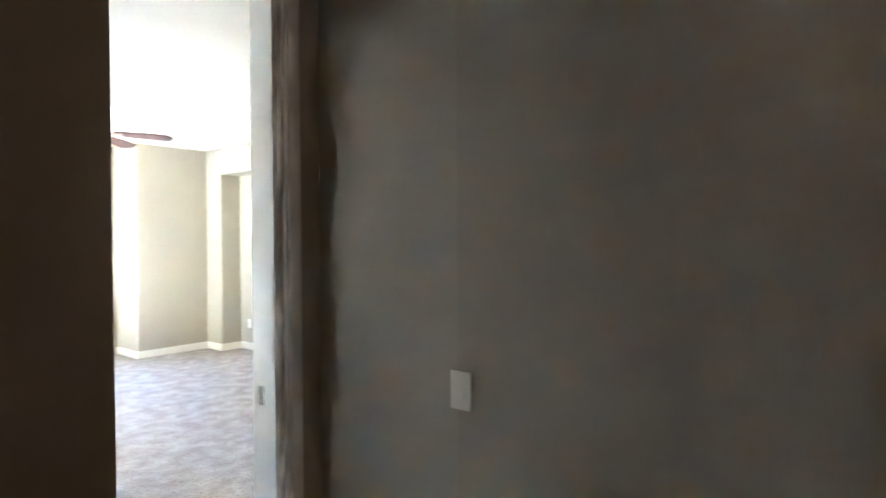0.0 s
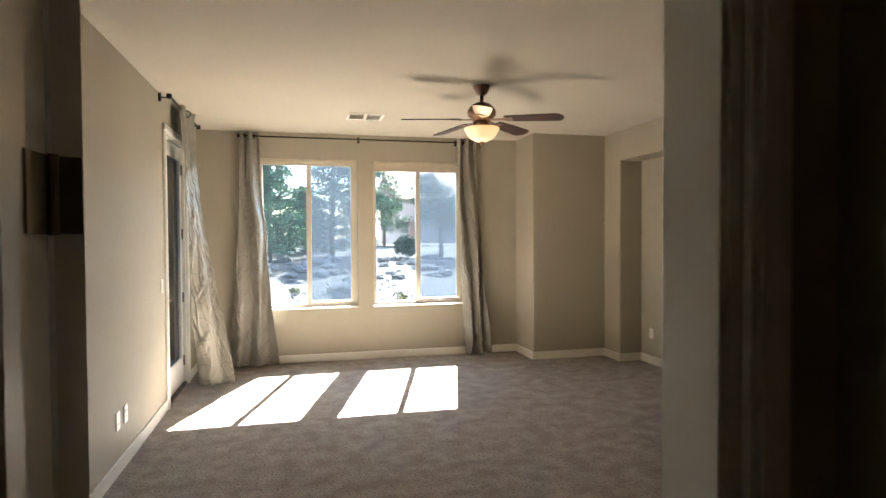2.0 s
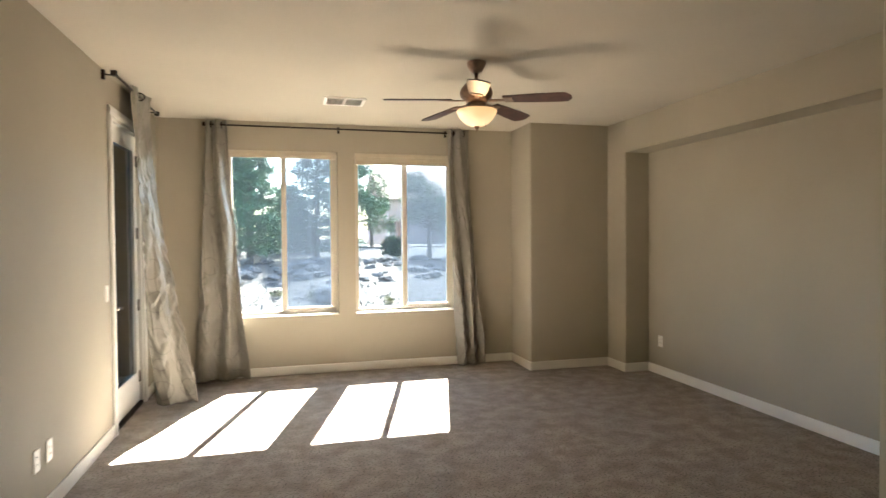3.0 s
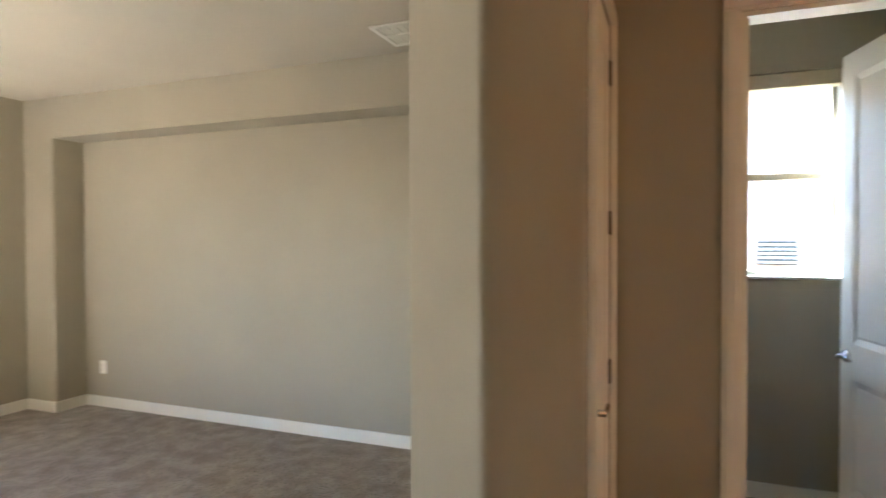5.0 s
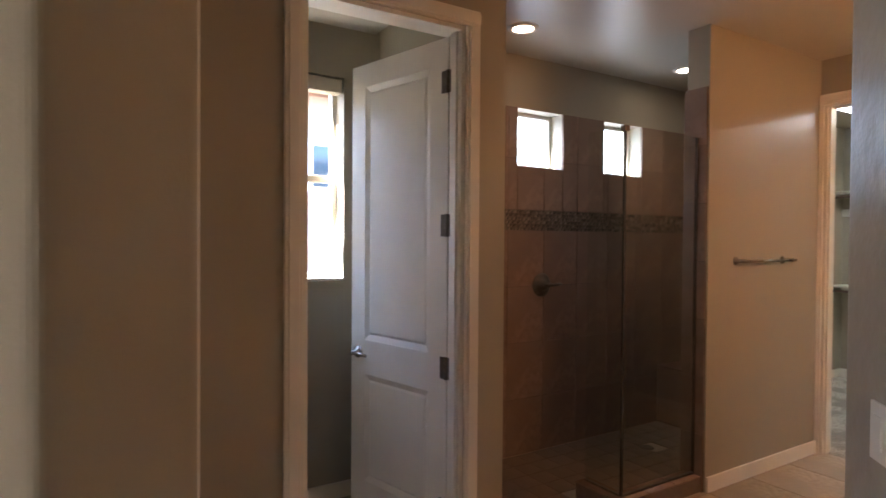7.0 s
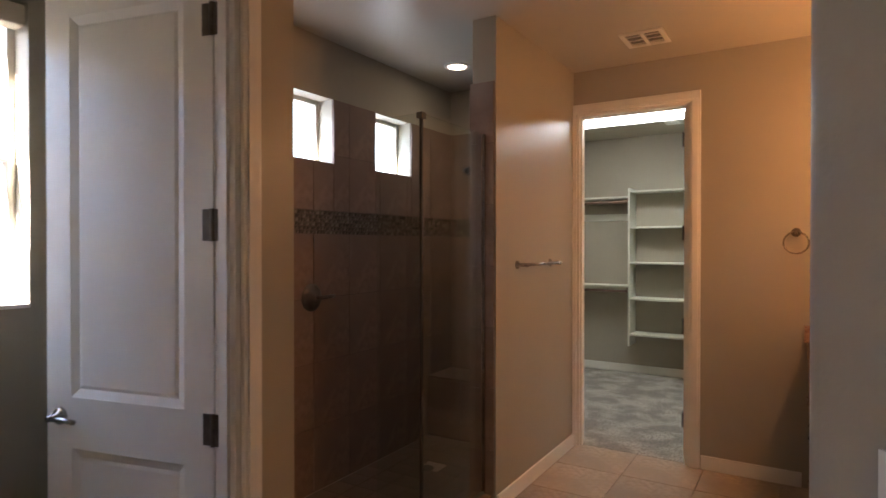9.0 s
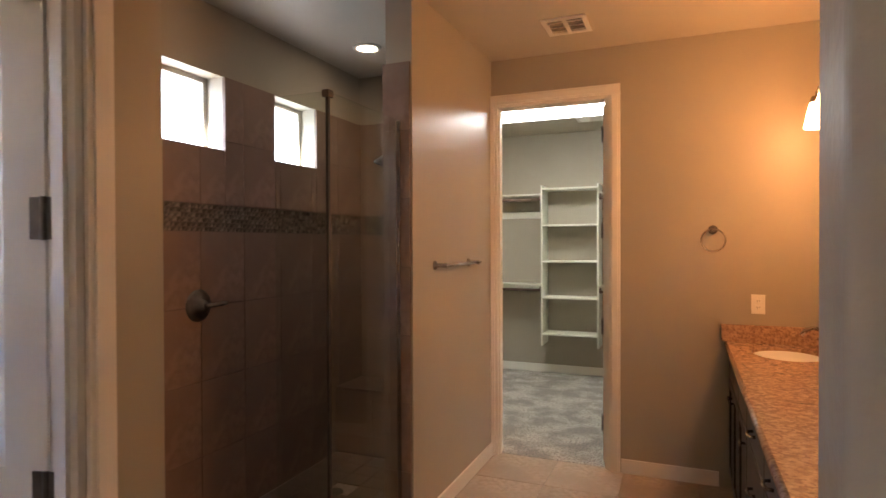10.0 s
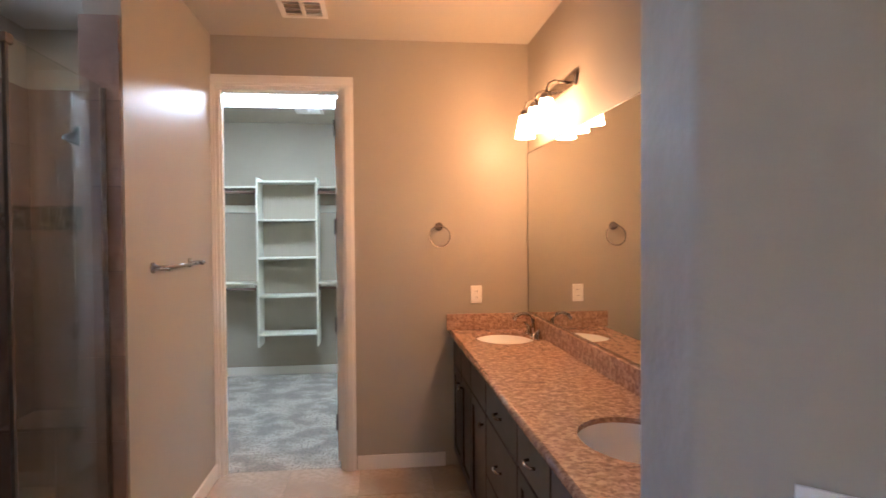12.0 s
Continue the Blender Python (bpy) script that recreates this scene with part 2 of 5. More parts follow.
def empty(name, label, category, group="", at=(0, 0, 0)):
    ob = new(name)
    ob.empty_display_size = 0.05
    ob.location = at
    return tagged(ob, label, category, group)


def add_box(bm, x0, y0, z0, x1, y1, z1, bevel=0.0):
    lo = Vector((min(x0, x1), min(y0, y1), min(z0, z1)))
    hi = Vector((max(x0, x1), max(y0, y1), max(z0, z1)))
    r = bmesh.ops.create_cube(bm, size=1, matrix=Matrix.LocRotScale((lo + hi) / 2, None, hi - lo))
    if bevel:
        es = list({e for v in r["verts"] for e in v.link_edges})
        bmesh.ops.bevel(bm, geom=es, offset=bevel, segments=2, affect="EDGES", profile=0.5)
    return bm


def box(*a, bevel=0.0):
    return add_box(bmesh.new(), *a, bevel=bevel)


def boxes(rows, bevel=0.0):
    bm = bmesh.new()
    for r in rows:
        add_box(bm, *r, bevel=bevel)
    return bm


def add_cyl(bm, a, b, r0, r1=None, n=20, caps=True):
    a, b = Vector(a), Vector(b)
    d = b - a
    m = Matrix.Translation((a + b) / 2) @ d.to_track_quat("Z", "Y").to_matrix().to_4x4()
    bmesh.ops.create_cone(bm, cap_ends=caps, segments=n, radius1=r0, radius2=r0 if r1 is None else r1, depth=d.length, matrix=m)
    return bm


def cyl(a, b, r0, r1=None, n=20):
    return add_cyl(bmesh.new(), a, b, r0, r1, n)


def lathe(profile, centre, n=32, axis="Z", caps=True):
    """A turned shape from (radius, height) pairs."""
    bm = bmesh.new()
    rings = []
    for r, h in profile:
        ring = []
        for i in range(n):
            a = 2 * math.pi * i / n
            p = (r * math.cos(a), r * math.sin(a), h)
            if axis == "X":
                p = (h, p[0], p[1])
            elif axis == "Y":
                p = (p[0], h, p[1])
            ring.append(bm.verts.new(Vector(centre) + Vector(p)))
        rings.append(ring)
    for k in range(len(rings) - 1):
        for i in range(n):
            j = (i + 1) % n
            bm.faces.new((rings[k][i], rings[k][j], rings[k + 1][j], rings[k + 1][i]))
    if caps:
        bm.faces.new(rings[0])
        bm.faces.new(rings[-1])
    bmesh.ops.recalc_face_normals(bm, faces=bm.faces)
    return bm


def tube(points, r, n=10):
    """A round bar along a chain of points."""
    bm = bmesh.new()
    pts = [Vector(p) for p in points]
    rings = []
    for i, p in enumerate(pts):
        d = (pts[min(i + 1, len(pts) - 1)] - pts[max(i - 1, 0)]).normalized()
        up = Vector((0, 0, 1)) if abs(d.z) < 0.9 else Vector((1, 0, 0))
        u = d.cross(up).normalized()
        w = d.cross(u).normalized()
        rings.append([bm.verts.new(p + r * (math.cos(2 * math.pi * k / n) * u + math.sin(2 * math.pi * k / n) * w)) for k in range(n)])
    for a, b in zip(rings, rings[1:]):
        for k in range(n):
            bm.faces.new((a[k], a[(k + 1) % n], b[(k + 1) % n], b[k]))
    bm.faces.new(rings[0])
    bm.faces.new(rings[-1])
    bmesh.ops.recalc_face_normals(bm, faces=bm.faces)
    return bm


def prism(points, z0, z1, round_at=(), r=0.02):
    """An upright prism over a plan outline, with the corners named in round_at rounded."""
    out = []
    n = len(points)
    for i, p in enumerate(points):
        p = Vector((*p, 0))
        if i in round_at:
            a = (Vector((*points[i - 1], 0)) - p).normalized()
            b = (Vector((*points[(i + 1) % n], 0)) - p).normalized()
            for k in range(6):
                t = k / 5
                out.append(p + r * ((1 - t) ** 2 * a + t * t * b))
        else:
            out.append(p)
    bm = bmesh.new()
    lo = [bm.verts.new((p.x, p.y, z0)) for p in out]
    hi = [bm.verts.new((p.x, p.y, z1)) for p in out]
    bm.faces.new(lo[::-1])
    bm.faces.new(hi)
    for i in range(len(out)):
        j = (i + 1) % len(out)
        bm.faces.new((lo[i], lo[j], hi[j], hi[i]))
    bmesh.ops.recalc_face_normals(bm, faces=bm.faces)
    return bm


def wall(name, label, x0, y0, x1, y1, z1, holes=(), material=None, z0=0.0):
    """A wall box; holes are (start, end, bottom, top) along its longer side."""
    along_x = abs(x1 - x0) > abs(y1 - y0)
    a0, a1 = (x0, x1) if along_x else (y0, y1)
    rows, at = [], a0

    def piece(s, e, lo, hi):
        if e - s > 1e-4 and hi - lo > 1e-4:
            rows.append((s, y0, lo, e, y1, hi) if along_x else (x0, s, lo, x1, e, hi))
    for s, e, lo, hi in sorted(holes):
        piece(at, s, z0, z1)
        piece(s, e, z0, lo)
        piece(s, e, hi, z1)
        at = e
    piece(at, a1, z0, z1)
    ob = part(name, boxes(rows), material or PAINT)
    return tagged(ob, label, "wall", kind="structure")


def skirting(name, rows):
    """Baseboard runs (x0, y0, x1, y1), as boxes with a softened top."""
    ob = part(name, boxes([(a, b, 0.0, c, d, 0.095) for a, b, c, d in rows], bevel=0.004), WHITE)
    return tagged(ob, "white painted wooden baseboard along the wall", "baseboard", kind="structure")


def casing(name, axis, plane, out, a0, a1, top, w=0.07, t=0.018):
    """Door casing on one face of a wall: two legs and a head, each stepped."""
    th = empty(name, "white painted door casing with a stepped profile", "door casing")
    th["kind"] = "structure"
    for nm, s, e, lo, hi in (("leg", a0 - w, a0, 0, top), ("leg", a1, a1 + w, 0, top), ("head", a0 - w, a1 + w, top, top + w)):
        bm = bmesh.new()
        for inset, depth in ((0.0, t), (0.014, t + 0.007)):
            s2, e2, lo2, hi2 = (s + inset, e - inset, lo, hi) if nm == "leg" else (s, e, lo + inset, hi - inset)
            if axis == "x":
                add_box(bm, s2, plane, lo2, e2, plane + out * depth, hi2, bevel=0.003)
            else:
                add_box(bm, plane, s2, lo2, plane + out * depth, e2, hi2, bevel=0.003)
        part(nm, bm, WHITE, th)
    return th


def jamb(name, axis, a0, a1, b0, b1, top, s0, s1, t=0.02):
    """The lining of a door opening with its stop."""
    th = empty(name, "white painted door jamb lining the opening", "door jamb")
    th["kind"] = "structure"
    for nm, rows in (("side", ((a0, a0 + t, 0, top), (a0 + t, a0 + t + 0.012, 0, top - t))), ("side", ((a1 - t, a1, 0, top), (a1 - t - 0.012, a1 - t, 0, top - t))),
                     ("head", ((a0 + t, a1 - t, top - t, top),))):
        bm = bmesh.new()
        for k, (s, e, lo, hi) in enumerate(rows):
            c0, c1 = (b0, b1) if k == 0 else (s0, s1)
            if axis == "x":
                add_box(bm, s, c0, lo, e, c1, hi)
            else:
                add_box(bm, c0, s, lo, c1, e, hi)
        part(nm, bm, WHITE, th)
    return th


def hinge(parent, m):
    h = new("hinge", mesh_of(boxes([(-0.002, 0, -0.05, 0.003, 0.038, 0.05), (-0.002, -0.038, -0.05, 0.003, 0, 0.05)]), "hinge", HINGE))
    h.parent = parent
    h.matrix_local = m
    k = part("knuckle", cyl((0.004, 0, -0.052), (0.004, 0, 0.052), 0.007, n=10), HINGE, h)
    h["label"] = "dark metal butt hinge"
    return h


def lever_handle(parent, m, name="lever_handle"):
    """A lever on a round rose; local x points out of the door, the lever runs along +y."""
    h = new(name, mesh_of(lathe([(0.0, 0), (0.031, 0.0), (0.031, 0.008), (0.026, 0.014), (0.012, 0.018), (0.011, 0.05), (0.0, 0.052)], (0, 0, 0), 24, "X"), name, NICKEL, True))
    h.parent = parent
    h.matrix_local = m
    h["label"] = "brushed nickel lever handle"
    part("lever", tube([(0.042, 0.0, 0), (0.046, 0.03, 0.001), (0.047, 0.07, 0.003), (0.044, 0.115, -0.002)], 0.0085), NICKEL, h, smooth=True)
    return h


def panel_door(name, label, w, h, m, hinges=4, swing=1, t=0.035):
    """A two-panel moulded door. Local: hinge edge at the origin, leaf along +x, thickness along y."""
    d = empty(name, label, "door")
    d.matrix_world = m
    bm = bmesh.new()
    st, top, lock, bot = 0.115, 0.12, 0.18, 0.24
    lock_z = 0.895
    add_box(bm, 0, -t / 2, 0.01, st, t / 2, h)
    add_box(bm, w - st, -t / 2, 0.01, w, t / 2, h)
    add_box(bm, st, -t / 2, h - top, w - st, t / 2, h)
    add_box(bm, st, -t / 2, lock_z - lock / 2, w - st, t / 2, lock_z + lock / 2)
    add_box(bm, st, -t / 2, 0.01, w - st, t / 2, bot)
    part("door_frame", bm, WHITE, d)
    for lo, hi in ((bot, lock_z - lock / 2), (lock_z + lock / 2, h - top)):
        bm = bmesh.new()
        add_box(bm, st, -0.006, lo, w - st, 0.006, hi)
        for s in (-1, 1):
            outer = [(st, lo), (w - st, lo), (w - st, hi), (st, hi)]
            inner = [(st + 0.03, lo + 0.03), (w - st - 0.03, lo + 0.03), (w - st - 0.03, hi - 0.03), (st + 0.03, hi - 0.03)]
            vo = [bm.verts.new((x, s * (t / 2 - 0.001), z)) for x, z in outer]
            vm = [bm.verts.new((x, s * 0.007, z)) for x, z in inner]
            vi = [bm.verts.new((x + (0.012 if x < w / 2 else -0.012), s * 0.011, z + (0.012 if z < (lo + hi) / 2 else -0.012))) for x, z in inner]
            for k in range(4):
                j = (k + 1) % 4
                bm.faces.new((vo[k], vo[j], vm[j], vm[k]))
                bm.faces.new((vm[k], vm[j], vi[j], vi[k]))
            bm.faces.new(vi)
        bmesh.ops.recalc_face_normals(bm, faces=bm.faces)
        part("panel", bm, WHITE, d)
    for i in range(hinges):
        hinge(d, pose(0.0, swing * (t / 2 + 0.001), 0.28 + i * (h - 0.48) / (hinges - 1), 0, 0, 90))
    lever_handle(d, pose(w - 0.065, swing * t / 2, 0.915, 0, 0, 90 * swing))
    lever_handle(d, pose(w - 0.065, -swing * t / 2, 0.915, 0, 0, -90 * swing) @ Matrix.Scale(-1, 4, (0, 1, 0)))
    return d


def plate(name, label, axis, plane, out, a, z, kind="switch", w=0.075, h=0.118):
    """A wall plate with its rocker or its sockets."""
    th = empty(name, label, "outlet" if kind == "outlet" else "light switch")

    def b(s0, l0, s1, l1, d0, d1, bev=0.0):
        if axis == "x":
            return box(a + s0, plane + out * d0, z + l0, a + s1, plane + out * d1, z + l1, bevel=bev)
        return box(plane + out * d0, a + s0, z + l0, plane + out * d1, a + s1, z + l1, bevel=bev)
    part("cover", b(-w / 2, -h / 2, w / 2, h / 2, 0.0, 0.007, 0.002), PLASTIC, th)
    gangs = max(1, round(w / 0.06))
    for g in range(gangs):
        c = (g - (gangs - 1) / 2) * 0.046
        if kind == "switch":
            part("rocker", b(c - 0.016, -0.034, c + 0.016, 0.034, 0.007, 0.011, 0.001), PLASTIC, th)
        else:
            for dz in (-0.02, 0.02):
                part("socket", b(c - 0.015, dz - 0.014, c + 0.015, dz + 0.014, 0.007, 0.009, 0.001), PLASTIC, th)
                part("slot", b(c - 0.007, dz - 0.004, c - 0.004, dz + 0.006, 0.009, 0.0095), SLOT, th)
                part("slot", b(c + 0.004, dz - 0.004, c + 0.007, dz + 0.006, 0.009, 0.0095), SLOT, th)
    return th


def ceiling_vent(name, label, x0, y0, x1, y1, z, tilt=35, n=5, back=None):
    th = empty(name, label, "air vent")
    f = 0.03
    # The default grey backing colours in the shade between the slats.
    part("backing", box(x0 + 0.01, y0 + 0.01, z - 0.003, x1 - 0.01, y1 - 0.01, z), back or VENTGREY, th)
    bm = boxes([(x0, y0, z - 0.012, x1, y0 + f, z - 0.001), (x0, y1 - f, z - 0.012, x1, y1, z - 0.001), (x0, y0 + f, z - 0.012, x0 + f, y1 - f, z - 0.001),
                (x1 - f, y0 + f, z - 0.012, x1, y1 - f, z - 0.001)], bevel=0.002)
    part("frame", bm, WHITE, th)
    mid = (x0 + x1) / 2
    part("divider", box(mid - 0.012, y0 + f, z - 0.011, mid + 0.012, y1 - f, z - 0.003), WHITE, th)
    for i in range(n):
        y = y0 + f + (y1 - y0 - 2 * f) * (i + 0.5) / n
        for s, e in ((x0 + f, mid - 0.012), (mid + 0.012, x1 - f)):
            bm = bmesh.new()
            add_box(bm, s, -0.009, -0.0015, e, 0.009, 0.0015)
            bmesh.ops.transform(bm, matrix=pose(0, y, z - 0.008, tilt), verts=bm.verts)
            part("slat", bm, WHITE, th)
    return th

# ---- large structure ----
H, HB, HC = 2.75, 2.82, 2.80
TOP = 2.95

wall("wall_west", "beige painted bedroom wall with a glazed patio door", -0.16, 3.5, 0, 10.2, TOP, [(8.40, 9.32, 0.0, 2.445)])
wall("wall_north", "beige painted bedroom wall with two large windows", 0, 10.03, 5.45, 10.2, TOP, [(0.68, 1.84, 0.65, 2.445), (2.03, 3.19, 0.65, 2.445)])
wall("wall_east", "beige painted outer wall behind the bedroom niche, shower and toilet room", 5.15, -3.1, 5.32, 10.03, TOP,
     [(0.61, 1.05, 2.04, 2.45), (1.48, 1.91, 2.04, 2.45), (3.20, 3.86, 1.29, 2.46)])
bump = part("wall_bumpout", prism([(3.90, 10.03), (3.90, 9.46), (4.86, 9.46), (4.86, 10.03)], 0, TOP, (1,)), PAINT)
tagged(bump, "beige painted corner bump-out beside the windows", "wall", kind="structure")
niche = bmesh.new()
for b in (prism([(4.86, 10.03), (4.86, 9.10), (5.15, 9.10), (5.15, 10.03)], 0, TOP, (1,)), prism([(4.86, 5.35), (4.86, 4.80), (5.15, 4.80), (5.15, 5.35)], 0, TOP, (0,))):
    tmp = bpy.data.meshes.new("tmp")
    b.to_mesh(tmp)
    b.free()
    niche.from_mesh(tmp)
    bpy.data.meshes.remove(tmp)
add_box(niche, 4.86, 5.35, 2.40, 5.15, 9.10, TOP)
tagged(part("wall_niche", niche, PAINT), "beige painted wall framing a long shallow niche", "wall", kind="structure")

# wall with the hall door, the angled stub that ends at the bathroom opening
wall("wall_south_1", "beige painted wall with the bedroom doorway", 0, 3.51, 1.93, 3.665, TOP, [(0.815, 1.761, 0.0, 2.445)])
stub = part("wall_stub", prism([(1.93, 3.665), (1.93, 2.863), (2.567, 2.863), (2.567, 3.047), (1.949, 3.665)], 0, TOP, (2, 3), 0.015), TROWEL)
tagged(stub, "beige painted angled wall end beside the vanity", "wall", kind="structure")
wall("wall_hall_east", "beige painted wall between hall and bathroom", 1.93, -0.12, 2.01, 2.863, TOP)
pillar = part("wall_pillar", prism([(3.12, 4.33), (3.26, 4.33), (3.26, 4.945), (3.21, 4.945), (2.885, 4.575)], 0, TOP, (0, 3, 4), 0.025), PAINT)
tagged(pillar, "beige painted angled wall end with rounded corners", "wall", kind="structure")
wall("wall_linen", "beige painted wall with the linen cupboard door", 3.26, 4.33, 5.15, 4.45, TOP, [(3.31, 3.99, 0.0, 2.445)], material=BATHPAINT)
wall("wall_south_2", "beige painted bedroom wall behind the linen cupboard", 3.26, 4.80, 5.15, 4.945, TOP)
wall("wall_toilet", "beige painted wall with the toilet room doorway", 4.075, 2.85, 4.195, 4.33, TOP, [(3.075, 3.81, 0.0, 2.46)], material=BATHPAINT)
wall("wall_toilet_south", "painted wall between the toilet room and the shower", 4.195, 2.85, 5.15, 2.97, TOP)
wall("wall_towel", "beige painted partition with the towel bar", 4.065, 0.0, 4.215, 1.315, TOP, material=BATHPAINT)
wall("wall_bath_south", "beige painted bathroom wall with the closet doorway", 1.93, -0.12, 5.15, 0.0, TOP, [(3.245, 4.04, 0.0, 2.50)], material=BATHPAINT)

# closet
wall("wall_closet_west", "pale closet wall", 2.4, -2.94, 2.5, -0.12, TOP)
wall("wall_closet_south", "pale closet back wall", 2.5, -2.94, 5.15, -2.82, TOP)

# hall
wall("wall_hall_west", "unseen beige wall closing the hall to the south beside the doorway", 0.56, 2.24, 0.68, 3.51, TOP)
wall("wall_hall_north", "unseen beige wall closing the hall to the south beside the bedroom door", -4.0, 2.24, 0.56, 2.36, TOP)
# Unseen closing walls, set far out so the doorway's light fades in the hall.
wall("wall_hall_far_west", "unseen beige wall closing the hall to the west", -4.12, -3.2, -4.0, 2.36, TOP)
wall("wall_hall_south", "unseen beige wall closing the hall to the south", -4.0, -3.2, 2.05, -3.08, TOP)
wall("wall_hall_far_east", "unseen beige wall closing the hall beside the closet", 1.93, -3.08, 2.05, -0.12, TOP)

tagged(part("ceiling", boxes([(-0.16, 3.0, H, 5.32, 10.2, TOP + 0.1)]), CEIL), "pale painted bedroom ceiling with light texture", "ceiling", kind="structure")
tagged(part("ceiling_bath", boxes([(1.93, -0.12, HB, 5.32, 3.0, TOP + 0.1)]), BATHCEIL), "pale painted bathroom ceiling", "ceiling", kind="structure")
tagged(part("ceiling_closet", boxes([(2.4, -2.94, HC, 5.32, -0.12, TOP + 0.1)]), CEIL), "pale painted closet ceiling", "ceiling", kind="structure")
tagged(part("ceiling_hall", boxes([(-4.12, -3.2, H, 1.93, 3.0, TOP + 0.1)]), CEIL), "pale painted hall ceiling", "ceiling", kind="structure")

FLOOR_LINE = 3.60
bed = bmesh.new()
for a in ((-0.16, FLOOR_LINE, -0.1, 5.32, 10.2, 0.0), (-4.12, -3.2, -0.1, 1.97, FLOOR_LINE, 0.0)):
    add_box(bed, *a)
tagged(part("floor", bed, CARPET), "taupe cut-pile carpet with vacuum marks", "carpet floor", kind="structure")
tagged(part("floor_closet", box(2.4, -2.94, -0.1, 5.32, -0.06, 0.0), CARPET2), "pale grey-beige closet carpet", "carpet floor", kind="structure")
bath_floor = tagged(part("floor_bath", box(1.97, -0.06, -0.1, 5.32, FLOOR_LINE, -0.004), GROUT), "tan stone-look tiled bathroom floor", "tile floor", kind="structure")

skirting("baseboard", [(0.0, 3.665, 0.014, 8.33), (0.0, 9.39, 0.014, 10.03), (0.014, 10.016, 3.90, 10.03), (3.886, 9.446, 3.90, 10.016), (3.90, 9.446, 4.86, 9.46),
                       (4.846, 9.086, 4.86, 9.446), (4.86, 9.086, 5.136, 9.10), (5.136, 5.364, 5.15, 9.10), (4.86, 5.35, 5.136, 5.364), (4.846, 4.945, 4.86, 5.364),
                       (3.26, 4.945, 4.846, 4.959)])
skirting("baseboard_bath", [(2.585, 0.0, 3.17, 0.014), (4.051, 0.014, 4.065, 1.305), (4.061, 2.86, 4.075, 3.0), (4.061, 3.885, 4.075, 4.33), (5.136, 2.97, 5.15, 4.33),
                            (4.2, 4.316, 5.136, 4.33)])
angled_skirt = box(0.01, 0.0, 0.0, 0.845, 0.014, 0.095, bevel=0.004)
bmesh.ops.transform(angled_skirt, matrix=pose(1.949, 3.665, 0, 0, 0, -45), verts=angled_skirt.verts)
tagged(part("baseboard_angled", angled_skirt, WHITE), "white painted wooden baseboard along the angled wall", "baseboard", kind="structure")
skirting("baseboard_closet", [(2.5, -2.82, 5.15, -2.806), (5.136, -2.806, 5.15, -0.12)])
skirting("baseboard_hall", [(1.916, -0.12, 1.93, 3.43), (-4.0, 2.226, 0.56, 2.24)])

casing("trim_hall_door", "x", 3.51, -1, 0.815, 1.761, 2.445)
casing("trim_bedroom_door", "x", 3.665, 1, 0.815, 1.761, 2.445)
jamb("jamb_hall_door", "x", 0.815, 1.761, 3.51, 3.665, 2.445, 3.515, 3.555)
casing("trim_toilet_door", "y", 4.075, -1, 3.075, 3.81, 2.46)
jamb("jamb_toilet_door", "y", 3.075, 3.81, 4.075, 4.195, 2.46, 4.10, 4.14)
casing("trim_closet_door", "x", 0.0, 1, 3.245, 4.04, 2.50)
jamb("jamb_closet_door", "x", 3.245, 4.04, -0.12, 0.0, 2.50, -0.06, -0.02)
casing("trim_linen_door", "x", 4.33, -1, 3.31, 3.99, 2.445)
casing("trim_patio_door", "y", 0.0, 1, 8.40, 9.32, 2.445)
jamb("jamb_patio_door", "y", 8.40, 9.32, -0.16, 0.0, 2.445, -0.12, -0.08)

HALL_DOOR = pose(0.856, 3.678, 0.005, 0, 0, 118)
# hinges between the hall door and its jamb
hj = empty("jamb_hinge", "dark hinge leaf screwed to the door jamb", "hinge", "jamb hinges")
part("leaf", boxes([(0.8345, 3.60, 1.530, 0.838, 3.660, 1.632)], bevel=0.001), HINGE, hj)
part("knuckle", cyl((0.842, 3.667, 1.528), (0.842, 3.667, 1.634), 0.007, n=10), HINGE, hj)
dl = boxes([(-0.003, -0.016, 1.525, -0.0003, 0.017, 1.627)], bevel=0.001)
bmesh.ops.transform(dl, matrix=HALL_DOOR, verts=dl.verts)
part("door_leaf", dl, HINGE, hj)
for dz in (-1.29, -0.645, 0.645):
    copy_thing(hj, pose(0, 0, dz))
sp = empty("strike_plate", "small nickel strike plate on the door jamb", "strike plate")
part("plate_face", box(1.738, 3.60, 0.92, 1.7415, 3.63, 0.99, bevel=0.001), NICKEL, sp)

# ---- windows ----


